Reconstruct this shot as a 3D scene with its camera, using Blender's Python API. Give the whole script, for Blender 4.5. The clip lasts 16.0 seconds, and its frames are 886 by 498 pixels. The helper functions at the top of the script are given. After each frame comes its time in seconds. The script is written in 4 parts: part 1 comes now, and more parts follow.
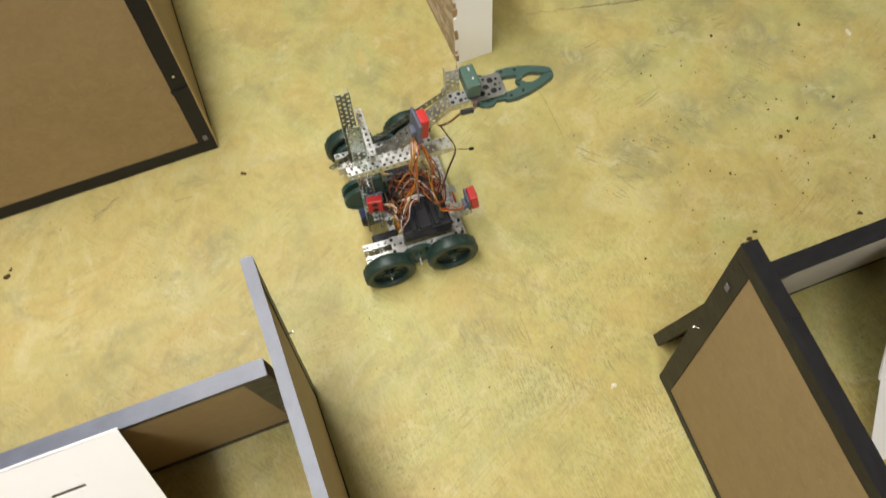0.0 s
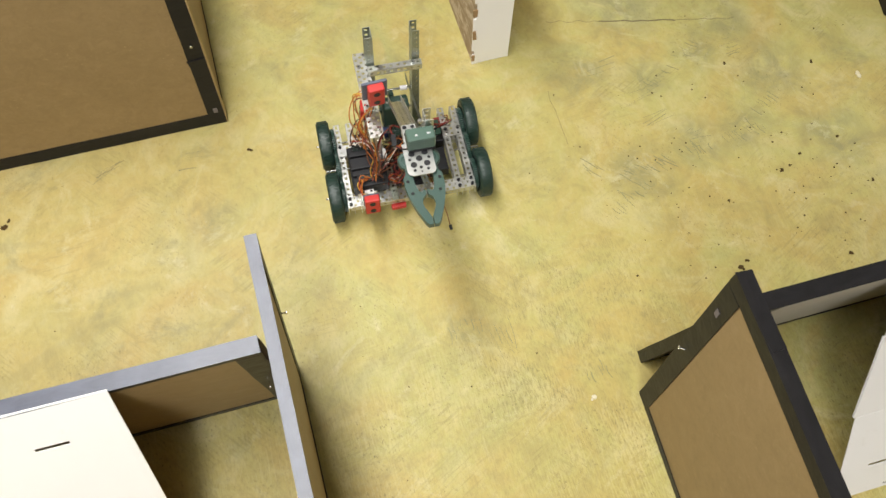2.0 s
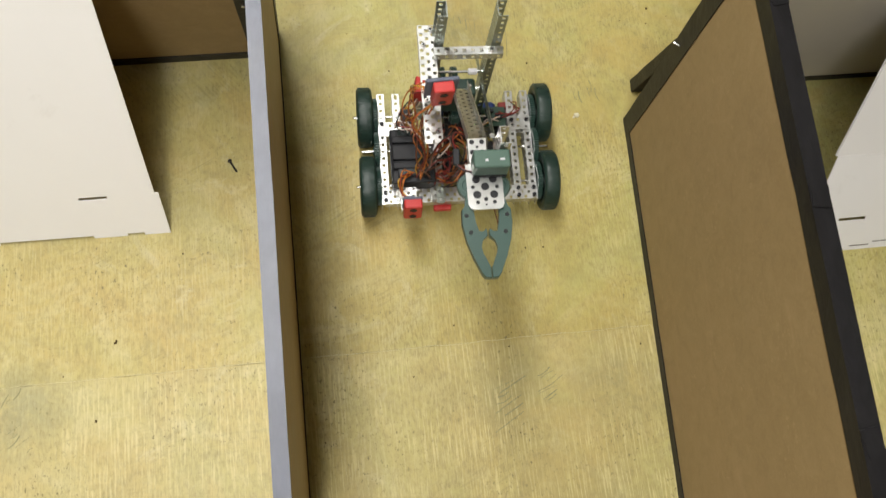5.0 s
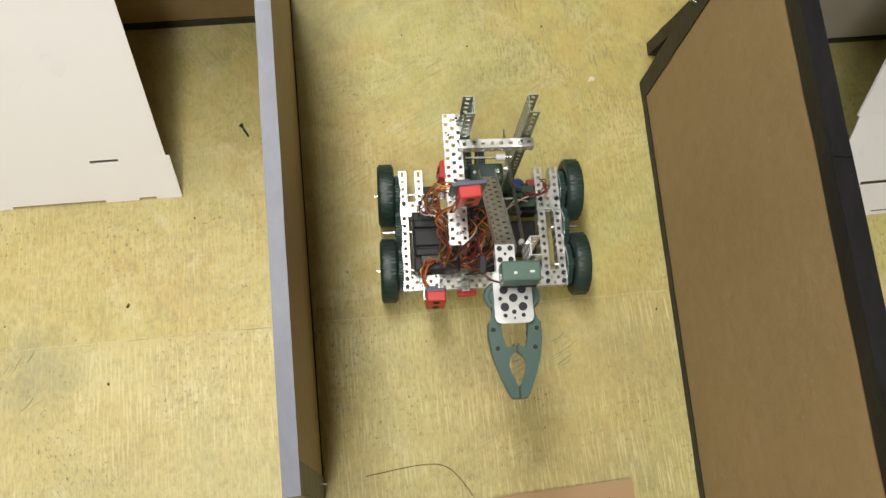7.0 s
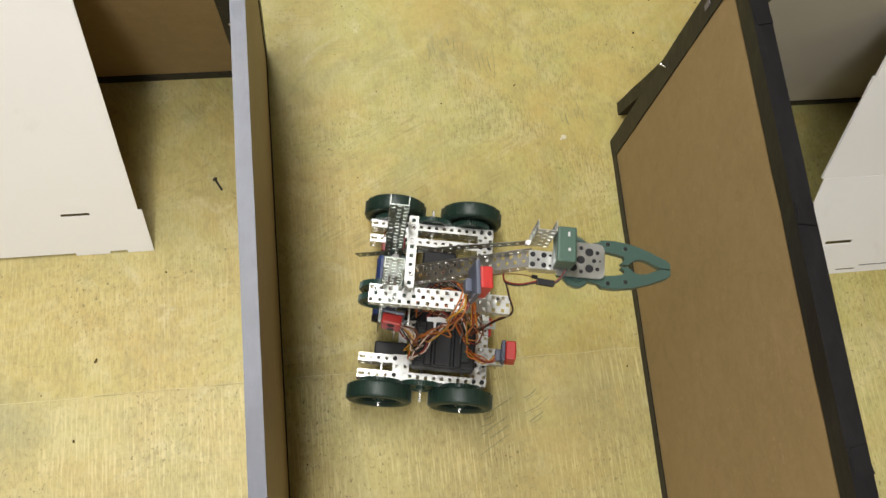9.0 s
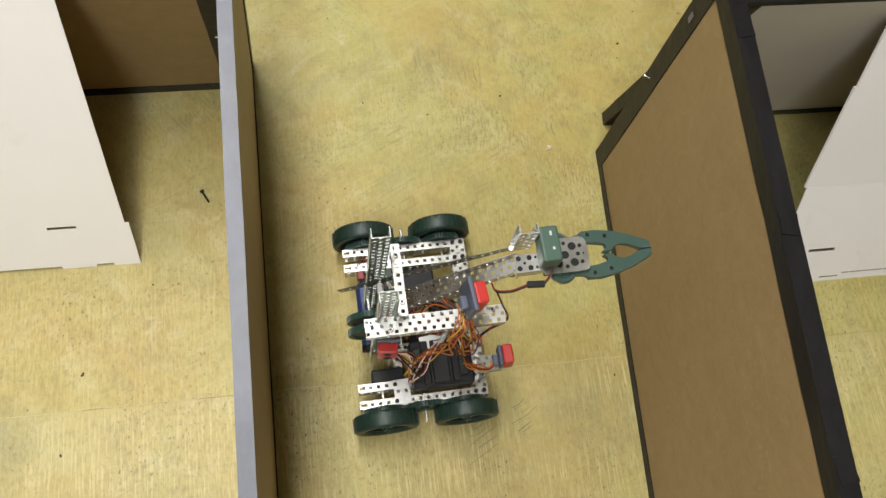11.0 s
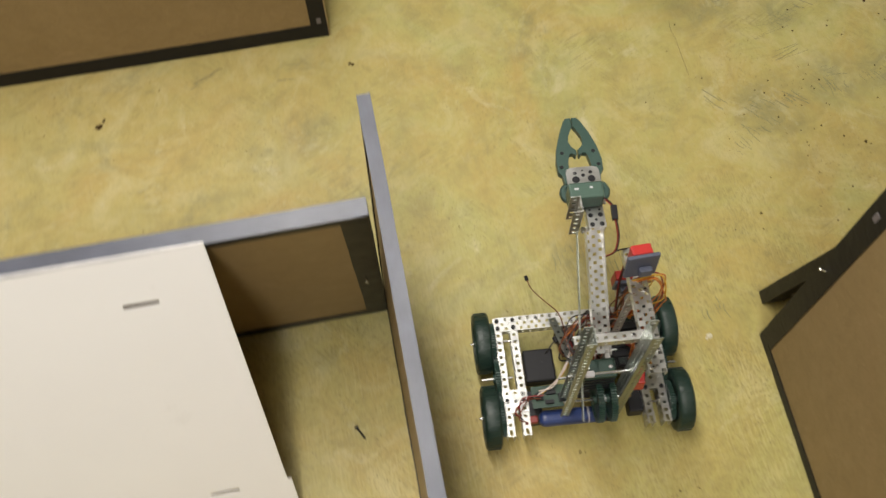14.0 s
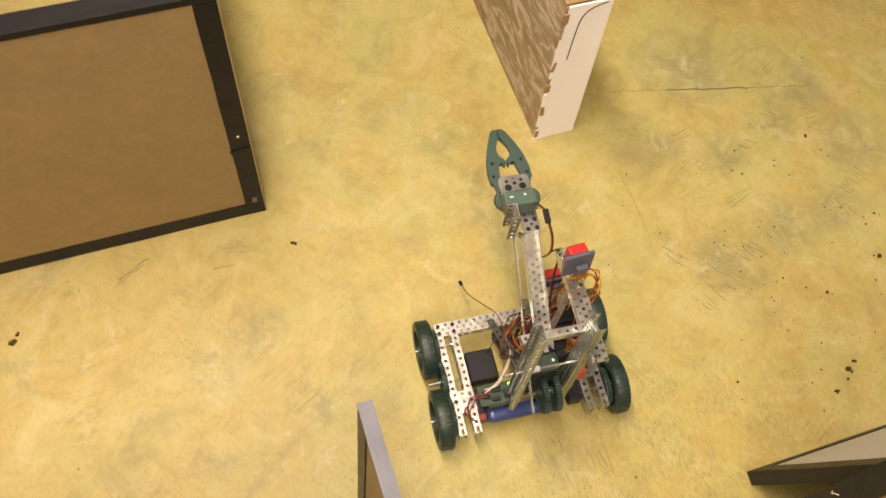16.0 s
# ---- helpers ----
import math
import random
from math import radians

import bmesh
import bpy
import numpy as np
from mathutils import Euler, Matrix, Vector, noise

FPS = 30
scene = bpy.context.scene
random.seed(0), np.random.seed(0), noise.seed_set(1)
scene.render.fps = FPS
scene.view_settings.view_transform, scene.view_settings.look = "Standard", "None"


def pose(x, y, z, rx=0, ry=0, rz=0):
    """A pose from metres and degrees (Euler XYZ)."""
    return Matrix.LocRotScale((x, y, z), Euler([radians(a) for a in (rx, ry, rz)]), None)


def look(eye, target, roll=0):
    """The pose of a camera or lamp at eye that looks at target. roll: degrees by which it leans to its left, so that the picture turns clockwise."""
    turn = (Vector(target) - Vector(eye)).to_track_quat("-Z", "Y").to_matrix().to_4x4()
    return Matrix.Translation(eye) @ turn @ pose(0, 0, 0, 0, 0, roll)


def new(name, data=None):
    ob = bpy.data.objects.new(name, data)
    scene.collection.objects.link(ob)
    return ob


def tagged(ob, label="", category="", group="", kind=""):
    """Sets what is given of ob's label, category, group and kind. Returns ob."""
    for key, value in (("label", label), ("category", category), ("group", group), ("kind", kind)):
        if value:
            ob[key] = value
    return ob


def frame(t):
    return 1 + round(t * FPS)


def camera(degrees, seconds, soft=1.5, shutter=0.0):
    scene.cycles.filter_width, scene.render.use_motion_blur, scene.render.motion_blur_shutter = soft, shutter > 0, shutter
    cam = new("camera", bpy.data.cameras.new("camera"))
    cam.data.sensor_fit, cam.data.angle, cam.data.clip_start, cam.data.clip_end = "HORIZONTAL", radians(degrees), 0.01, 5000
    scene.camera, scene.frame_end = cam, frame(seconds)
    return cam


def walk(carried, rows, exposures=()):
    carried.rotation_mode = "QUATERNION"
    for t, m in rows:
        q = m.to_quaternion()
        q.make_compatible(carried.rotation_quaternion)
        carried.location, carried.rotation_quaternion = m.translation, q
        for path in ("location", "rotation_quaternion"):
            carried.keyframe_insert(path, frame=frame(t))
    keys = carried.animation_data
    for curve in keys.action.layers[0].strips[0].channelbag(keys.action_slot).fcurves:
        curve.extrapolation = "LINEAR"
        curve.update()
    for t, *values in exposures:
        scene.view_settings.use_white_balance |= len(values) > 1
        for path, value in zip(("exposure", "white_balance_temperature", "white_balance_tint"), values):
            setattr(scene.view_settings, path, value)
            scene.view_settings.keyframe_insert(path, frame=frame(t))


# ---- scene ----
cam = camera(54.3, 16.0, shutter=0.4)
PATH = [
    (0, (-0.431, -0.357, 1.582), (-0.172, 0.491, -0.211), -4.4),
    (0.5, (-0.452, -0.353, 1.625), (-0.13, 0.548, -0.131), -3.2),
    (1, (-0.446, -0.344, 1.615), (-0.096, 0.498, -0.165), -1.0),
    (1.5, (-0.452, -0.352, 1.609), (-0.164, 0.491, -0.182), 0.8),
    (2, (-0.45, -0.354, 1.6), (-0.167, 0.473, -0.199), 3.3),
    (2.5, (-0.446, -0.371, 1.585), (-0.154, 0.453, -0.214), 6.1),
    (3, (-0.444, -0.408, 1.577), (-0.189, 0.419, -0.226), 5.5),
    (3.5, (-0.447, -0.454, 1.547), (-0.169, 0.323, -0.274), 10.0),
    (4, (-0.466, -0.536, 1.5), (-0.211, 0.168, -0.355), 13.7),
    (4.5, (-0.461, -0.62, 1.446), (-0.217, -0.032, -0.449), 16.7),
    (7, (-0.446, -0.69, 1.397), (-0.26, -0.144, -0.518), 13.1),
    (7.5, (-0.452, -0.675, 1.396), (-0.215, -0.093, -0.503), 16.8),
    (8, (-0.439, -0.665, 1.405), (-0.198, -0.06, -0.486), 15.5),
    (8.5, (-0.445, -0.669, 1.406), (-0.193, -0.047, -0.477), 16.4),
    (9, (-0.447, -0.669, 1.409), (-0.188, -0.038, -0.471), 16.9),
    (11.5, (-0.454, -0.661, 1.419), (-0.157, -0.007, -0.448), 18.4),
    (12, (-0.462, -0.652, 1.426), (-0.223, 0.019, -0.443), 13.4),
    (12.5, (-0.465, -0.636, 1.434), (-0.28, 0.012, -0.449), 8.0),
    (13, (-0.475, -0.648, 1.415), (-0.277, 0.029, -0.457), 9.1),
    (13.5, (-0.478, -0.633, 1.399), (-0.356, 0.167, -0.43), 3.7),
    (14, (-0.542, -0.449, 1.424), (-0.402, 0.442, -0.361), -2.1),
    (14.5, (-0.574, -0.335, 1.422), (-0.326, 0.549, -0.354), -0.6),
    (15, (-0.528, -0.198, 1.431), (-0.275, 0.715, -0.33), -0.8),
    (15.5, (-0.56, -0.095, 1.456), (-0.213, 0.728, -0.333), 8.5),
    (16, (-0.594, -0.062, 1.479), (-0.2, 0.768, -0.297), 8.2),
]
# seconds, stops, kelvin, tint: the film camera brightens and turns warmer at the end
EXPOSURES = [(0, 0.18, 6500, 10), (0.8, 0.34, 6500, 10), (2.2, 0.32, 6500, 10), (2.7, 0.02, 6500, 10), (3.0, -0.17, 6500, 10), (3.4, -0.1, 6500, 10), (4.2, -0.02, 6500, 10), (7, 0.02, 6500, 10), (9, 0.0, 6500, 10), (13.4, -0.10, 6500, 10), (14, -0.2, 6800, 11),
             (14.5, -0.06, 7150, 12), (15, 0.32, 7600, 13), (15.5, 0.40, 8350, 18), (16, 0.28, 8500, 23)]
walk(cam, [(t, look(eye, target, roll)) for t, eye, target, roll in PATH], EXPOSURES)

# ---------------------------------------------------------------- world, lamps
world = bpy.data.worlds.new("world")
scene.world = world
world.use_nodes = True
world.node_tree.nodes["Background"].inputs[0].default_value = (0.9, 0.95, 1.0, 1)
world.node_tree.nodes["Background"].inputs[1].default_value = 0.05


def tube_lamp(x, y, z, sx, sy, watts, colour):
    d = bpy.data.lights.new("ceiling_lamp", "AREA")
    d.shape, d.size, d.size_y, d.energy, d.color = "RECTANGLE", sx, sy, watts, colour
    ob = new("ceiling_lamp", d)
    ob.matrix_world = pose(x, y, z)
    return ob


LAMPS = [(-0.74, 0.68, 0.42, 2.3, 74), (-3.0, 0.4, 0.42, 2.3, 25), (3.3, 0.6, 0.42, 2.3, 24), (-0.85, -1.75, 0.42, 1.6, 52)]
for lx, ly, sx, sy, watts in LAMPS:
    tube_lamp(lx, ly, 2.69, sx, sy, watts, (1.0, 0.985, 0.95))


# ---------------------------------------------------------------- material tools
class Mat:
    """A node material, built step by step."""

    def __init__(self, name, rough=0.5, metal=0.0, spec=0.5):
        self.m = bpy.data.materials.new(name)
        self.m.use_nodes = True
        self.t = self.m.node_tree
        self.b = self.t.nodes["Principled BSDF"]
        self.b.inputs["Roughness"].default_value = rough
        self.b.inputs["Metallic"].default_value = metal
        self.b.inputs["Specular IOR Level"].default_value = spec
        self.co = self.node("ShaderNodeTexCoord").outputs["Object"]

    def node(self, kind, **kw):
        n = self.t.nodes.new(kind)
        for k, v in kw.items():
            n.inputs[k.replace("_", " ")].default_value = v
        return n

    def link(self, a, b):
        self.t.links.new(a, b)

    def mapped(self, scale, co=None):
        n = self.node("ShaderNodeMapping")
        n.inputs["Scale"].default_value = scale
        self.link(co or self.co, n.inputs["Vector"])
        return n.outputs["Vector"]

    def world_place(self):
        return self.node("ShaderNodeNewGeometry").outputs["Position"]

    def noise(self, scale, detail=4.0, rough=0.55, co=None, distort=0.0):
        n = self.node("ShaderNodeTexNoise", Scale=scale, Detail=detail, Roughness=rough, Distortion=distort)
        self.link(co or self.co, n.inputs["Vector"])
        return n.outputs["Fac"]

    def ramp(self, fac, stops):
        n = self.node("ShaderNodeValToRGB")
        e = n.color_ramp.elements
        while len(e) < len(stops):
            e.new(0.5)
        for k, (p, c) in enumerate(stops):
            e[k].position, e[k].color = p, (*c, 1) if len(c) == 3 else c
        self.link(fac, n.inputs["Fac"])
        return n.outputs["Color"]

    def mask(self, fac, lo, hi):
        n = self.node("ShaderNodeMapRange")
        n.inputs["From Min"].default_value, n.inputs["From Max"].default_value = lo, hi
        self.link(fac, n.inputs["Value"])
        return n.outputs["Result"]

    def mix(self, fac, a, b, kind="MIX"):
        n = self.t.nodes.new("ShaderNodeMix")
        n.data_type, n.blend_type = "RGBA", kind
        for key, v in ((0, fac), (6, a), (7, b)):
            if isinstance(v, (int, float)):
                n.inputs[key].default_value = v
            elif isinstance(v, tuple):
                n.inputs[key].default_value = (*v, 1)
            else:
                self.link(v, n.inputs[key])
        return n.outputs[2]

    def math(self, op, a, b):
        n = self.t.nodes.new("ShaderNodeMath")
        n.operation = op
        for k, v in enumerate((a, b)):
            if isinstance(v, (int, float)):
                n.inputs[k].default_value = v
            else:
                self.link(v, n.inputs[k])
        return n.outputs[0]

    def colour(self, c):
        if isinstance(c, tuple):
            self.b.inputs["Base Color"].default_value = (*c, 1)
        else:
            self.link(c, self.b.inputs["Base Color"])
        return self

    def rough(self, r):
        self.link(r, self.b.inputs["Roughness"])
        return self

    def bump(self, height, strength=0.3, distance=0.001):
        n = self.node("ShaderNodeBump", Strength=strength, Distance=distance)
        self.link(height, n.inputs["Height"])
        self.link(n.outputs["Normal"], self.b.inputs["Normal"])
        return self


def worn(name, base, rough=0.45, metal=0.0, spread=0.25, scale=60.0, bump=0.15, spec=0.5):
    """A plain material with soft blotches, fine grain and uneven gloss."""
    k = Mat(name, rough, metal, spec)
    big = k.noise(scale * 0.15, 3)
    fine = k.noise(scale * 4, 2)
    lo = tuple(v * (1 - spread) for v in base)
    hi = tuple(min(1, v * (1 + spread)) for v in base)
    k.colour(k.mix(k.math("MULTIPLY", k.math("ADD", big, fine), 0.5), lo, hi))
    k.rough(k.math("ADD", k.math("MULTIPLY", big, 0.25), max(0.02, rough - 0.12)))
    k.bump(fine, bump, 0.0004)
    return k.m


def floor_material():
    k = Mat("painted_plywood", 0.55, 0, 0.35)
    p = k.world_place()
    sep = k.t.nodes.new("ShaderNodeSeparateXYZ")
    k.link(p, sep.inputs[0])
    south = k.mask(sep.outputs["Y"], 0.42, -0.25)
    broad = k.noise(2.6, 5, 0.6, p, 0.8)
    mid = k.noise(8.5, 8, 0.66, p, 1.1)
    small = k.noise(38, 5, 0.65, k.mapped((1, 0.8, 1), p), 0.6)
    fine = k.noise(560, 3, 0.65, p)
    hue = k.noise(3.4, 6, 0.62, k.mapped((1, 1, 1), p), 1.0)
    # layers of old paint: ochre, yellow, greenish yellow
    base = k.ramp(hue, [(0.34, (0.535, 0.400, 0.132)), (0.46, (0.545, 0.450, 0.157)), (0.55, (0.530, 0.475, 0.171)), (0.64, (0.495, 0.472, 0.185)), (0.72, (0.560, 0.460, 0.171))])
    # the western sheets took a warmer coat
    base = k.mix(k.math("MULTIPLY", k.mask(sep.outputs["X"], -0.35, -0.75), 0.42), base, (0.590, 0.445, 0.185))
    base = k.mix(k.math("MULTIPLY", k.mask(mid, 0.50, 0.68), 0.55), base, (0.680, 0.610, 0.345))
    base = k.mix(k.math("MULTIPLY", k.mask(mid, 0.47, 0.30), 0.60), base, (0.370, 0.310, 0.125))
    base = k.mix(k.math("MULTIPLY", k.mask(small, 0.52, 0.66), 0.20), base, (0.68, 0.61, 0.37))
    base = k.mix(k.math("MULTIPLY", k.mask(small, 0.46, 0.34), 0.22), base, (0.33, 0.285, 0.12))
    # grey-green rubbed stains with broken edges
    stain = k.math("MULTIPLY", k.mask(k.noise(4.4, 9, 0.74, p, 1.6), 0.51, 0.63), k.mask(broad, 0.43, 0.57))
    stain = k.math("MULTIPLY", stain, k.mask(k.noise(26, 6, 0.7, p, 0.8), 0.34, 0.56))
    bare = k.math("SUBTRACT", 1.0, k.math("MULTIPLY", south, 0.85))
    base = k.mix(k.math("MULTIPLY", k.math("MULTIPLY", stain, bare), 0.50), base, (0.225, 0.232, 0.135))
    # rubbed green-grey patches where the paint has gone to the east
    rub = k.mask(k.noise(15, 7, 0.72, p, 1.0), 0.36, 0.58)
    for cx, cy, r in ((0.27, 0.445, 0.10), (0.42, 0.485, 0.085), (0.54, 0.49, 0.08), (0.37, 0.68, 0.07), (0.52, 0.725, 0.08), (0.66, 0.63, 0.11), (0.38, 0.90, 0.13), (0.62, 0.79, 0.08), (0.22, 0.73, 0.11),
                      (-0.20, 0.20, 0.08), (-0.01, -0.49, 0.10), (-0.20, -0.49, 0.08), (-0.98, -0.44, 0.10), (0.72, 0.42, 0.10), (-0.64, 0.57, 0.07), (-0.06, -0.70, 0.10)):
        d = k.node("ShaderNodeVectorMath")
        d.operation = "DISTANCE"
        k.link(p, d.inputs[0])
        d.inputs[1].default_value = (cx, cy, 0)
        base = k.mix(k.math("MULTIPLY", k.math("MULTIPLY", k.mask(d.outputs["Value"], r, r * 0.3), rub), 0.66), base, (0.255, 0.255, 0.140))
    smear = k.math("MULTIPLY", k.mask(k.noise(3.0, 6, 0.7, k.mapped((1.0, 1.3, 1), p), 2.2), 0.54, 0.66), 0.22)
    base = k.mix(smear, base, (0.30, 0.285, 0.155))
    # pale worn paint and pale scrape lines
    pale = k.math("MULTIPLY", k.mask(k.noise(6.6, 9, 0.74, p, 1.2), 0.57, 0.68), 0.55)
    base = k.mix(pale, base, (0.72, 0.665, 0.45))
    for angle, lengthwise, fine_wise, amount in ((-27, 15, 210, 0.42), (52, 20, 230, 0.30), (-4, 12, 240, 0.20)):
        turn = k.node("ShaderNodeMapping")
        turn.inputs["Rotation"].default_value = (0, 0, radians(angle))
        k.link(p, turn.inputs["Vector"])
        score = k.noise(1.0, 3, 0.6, k.mapped((lengthwise, fine_wise, 20), turn.outputs["Vector"]), 0.4)
        where = k.mask(k.noise(5.2, 5, 0.65, k.mapped((1, 1, 1), turn.outputs["Vector"]), 0.6), 0.54, 0.64)
        base = k.mix(k.math("MULTIPLY", k.math("MULTIPLY", k.mask(score, 0.52, 0.64), where), amount), base, (0.215, 0.195, 0.088))
    # a soft, broken pool of darker brown-yellow between the panels to the south
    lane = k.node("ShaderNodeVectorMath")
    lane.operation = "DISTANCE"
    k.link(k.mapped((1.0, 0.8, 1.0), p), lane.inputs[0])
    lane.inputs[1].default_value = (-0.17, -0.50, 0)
    lane_dark = k.math("MULTIPLY", k.mask(lane.outputs["Value"], 0.46, 0.16), k.mask(k.noise(6.0, 7, 0.7, p, 0.8), 0.26, 0.62))
    base = k.mix(k.math("MULTIPLY", lane_dark, 0.62), base, (0.300, 0.245, 0.076))
    # short dark dashes of the open wood grain, clearer to the south
    patch = k.mask(k.noise(4.1, 4, 0.6, p, 0.4), 0.32, 0.56)
    ribs = k.noise(1.0, 3, 0.6, k.mapped((330, 70, 60), p), 0.25)
    pale_ribs = k.noise(1.0, 2, 0.5, k.mapped((330, 15, 40), p), 0.05)
    joint = k.mask(sep.outputs["Y"], -0.392, -0.404)
    g = k.math("MULTIPLY", k.mask(ribs, 0.50, 0.62), k.math("ADD", k.math("MULTIPLY", k.math("MULTIPLY", south, patch), k.math("ADD", k.math("MULTIPLY", lane_dark, 0.50), 0.28)), 0.03))
    base = k.mix(g, base, (0.225, 0.175, 0.062))
    # a rubbed, speckled stretch where the wheels turn
    rubbed = k.node("ShaderNodeVectorMath")
    rubbed.operation = "DISTANCE"
    k.link(p, rubbed.inputs[0])
    rubbed.inputs[1].default_value = (0.0, 0.13, 0)
    speckle = k.math("MULTIPLY", k.mask(rubbed.outputs["Value"], 0.30, 0.08), k.mask(k.noise(11, 5, 0.7, p, 0.6), 0.44, 0.58))
    base = k.mix(k.math("MULTIPLY", k.math("MULTIPLY", speckle, k.mask(ribs, 0.50, 0.60)), 0.60), base, (0.215, 0.195, 0.090))
    base = k.mix(k.math("MULTIPLY", speckle, 0.14), base, (0.30, 0.28, 0.15))
    streaked = k.math("MULTIPLY", k.mask(k.noise(5.0, 4, 0.6, p, 0.3), 0.36, 0.60), k.math("ADD", k.math("MULTIPLY", joint, 0.24), 0.31))
    g2 = k.math("MULTIPLY", k.mask(pale_ribs, 0.51, 0.63), k.math("ADD", k.math("MULTIPLY", south, streaked), 0.02))
    base = k.mix(g2, base, (0.80, 0.705, 0.375))
    base = k.mix(k.math("MULTIPLY", joint, 0.14), base, (0.74, 0.68, 0.47))
    # dark pits and specks
    pits = k.math("MULTIPLY", k.mask(k.noise(210, 3, 0.6, k.mapped((1, 0.55, 1), p)), 0.595, 0.68), k.mask(k.noise(5.7, 4, 0.6, p), 0.45, 0.58))
    base = k.mix(k.math("MULTIPLY", pits, k.math("ADD", k.math("MULTIPLY", south, 0.42), 0.44)), base, (0.150, 0.130, 0.060))
    coarse = k.mask(k.noise(150, 4, 0.7, k.mapped((1.0, 0.5, 1.0), p), 0.3), 0.50, 0.36)
    base = k.mix(k.math("MULTIPLY", coarse, k.math("ADD", k.math("MULTIPLY", south, 0.16), 0.12)), base, (0.27, 0.225, 0.098))
    base = k.mix(k.math("MULTIPLY", fine, 0.28), base, (0.30, 0.255, 0.11))
    # the lane between the panels has a yellower coat
    base = k.mix(k.math("MULTIPLY", south, k.mask(sep.outputs["X"], -0.60, -0.50)), base, k.mix(1.0, base, (1.01, 0.99, 0.90), "MULTIPLY"))
    base = k.mix(1.0, base, (0.860, 0.858, 0.813), "MULTIPLY")
    k.colour(base)
    k.rough(k.math("ADD", k.math("MULTIPLY", mid, 0.3), 0.36))
    k.bump(k.math("ADD", k.math("MULTIPLY", k.math("MULTIPLY", ribs, south), 1.2), k.math("ADD", k.math("MULTIPLY", fine, 0.6), small)), 0.4, 0.0008)
    return k.m


def hardboard_material():
    k = Mat("hardboard", 0.6, 0, 0.3)
    blot = k.noise(7, 7, 0.68, None, 0.8)
    speck = k.noise(240, 3, 0.6)
    fleck = k.mask(k.noise(130, 2, 0.6), 0.60, 0.72)
    c = k.mix(blot, (0.235, 0.160, 0.073), (0.370, 0.264, 0.129))
    c = k.mix(k.math("MULTIPLY", speck, 0.4), c, (0.21, 0.140, 0.060))
    c = k.mix(k.math("MULTIPLY", k.math("MULTIPLY", fleck, k.mask(k.noise(9, 5, 0.7), 0.45, 0.62)), 0.3), c, (0.50, 0.35, 0.19))
    mottle = k.noise(38, 6, 0.7, None, 0.6)
    c = k.mix(k.math("MULTIPLY", k.mask(mottle, 0.50, 0.66), 0.22), c, (0.40, 0.285, 0.15))
    c = k.mix(k.math("MULTIPLY", k.mask(mottle, 0.48, 0.32), 0.20), c, (0.17, 0.112, 0.050))
    scuff = k.math("MULTIPLY", k.mask(k.noise(3.0, 6, 0.75, k.mapped((1, 1, 4)), 1.0), 0.58, 0.70), 0.24)
    c = k.mix(scuff, c, (0.46, 0.31, 0.17))
    k.colour(c).rough(k.math("ADD", k.math("MULTIPLY", blot, 0.25), 0.42)).bump(speck, 0.15, 0.0005)
    return k.m


def tape_material():
    k = Mat("black_tape", 0.5, 0, 0.22)
    w = k.noise(26, 4, 0.6, k.mapped((1, 3, 1.4)), 1.2)
    c = k.mix(w, (0.006, 0.0055, 0.006), (0.016, 0.015, 0.016))
    dust = k.math("MULTIPLY", k.mask(k.noise(9, 6, 0.7), 0.55, 0.75), 0.09)
    c = k.mix(dust, c, (0.09, 0.085, 0.085))
    k.colour(c).rough(k.math("ADD", k.math("MULTIPLY", w, 0.25), 0.30)).bump(w, 0.35, 0.002)
    return k.m


def cap_material():
    k = Mat("sheen_tape", 0.34, 0, 0.6)
    w = k.noise(22, 4, 0.6, k.mapped((1, 3, 1.4)), 1.0)
    # lamp sheen on glossy black tape is put into this grey-blue base
    c = k.mix(w, (0.052, 0.057, 0.080), (0.104, 0.112, 0.150))
    c = k.mix(k.math("MULTIPLY", k.mask(k.noise(7, 6, 0.7), 0.45, 0.70), 0.5), c, (0.035, 0.035, 0.042))
    k.colour(c).rough(k.math("ADD", k.math("MULTIPLY", w, 0.2), 0.3)).bump(w, 0.3, 0.0015)
    return k.m


def card_material(name, lo, hi):
    k = Mat(name, 0.7, 0, 0.25)
    blot = k.noise(4.5, 4, 0.6)
    flute = k.noise(1.0, 1, 0.4, k.mapped((3, 160, 3)))
    c = k.mix(blot, lo, hi)
    smudge = k.math("MULTIPLY", k.mask(k.noise(11, 6, 0.7, None, 0.8), 0.62, 0.78), 0.16)
    c = k.mix(smudge, c, (0.45, 0.40, 0.33))
    k.colour(c).bump(flute, 0.08, 0.0008)
    return k.m


def plywood_material():
    k = Mat("raw_plywood", 0.65, 0, 0.3)
    g = k.noise(1.0, 5, 0.65, k.mapped((9, 9, 26)), 1.4)
    c = k.ramp(g, [(0.3, (0.25, 0.170, 0.095)), (0.5, (0.37, 0.275, 0.175)), (0.60, (0.62, 0.53, 0.41)), (0.72, (0.32, 0.225, 0.13))])
    k.colour(c).bump(g, 0.3, 0.001)
    return k.m


def steel_material():
    k = Mat("zinc_steel", 0.36, 1.0)
    b = k.noise(40, 4)
    sp = k.noise(400, 2)
    k.colour(k.mix(b, (0.41, 0.41, 0.40), (0.75, 0.75, 0.735)))
    k.rough(k.math("ADD", k.math("MULTIPLY", b, 0.28), 0.20)).bump(sp, 0.08, 0.0003)
    return k.m


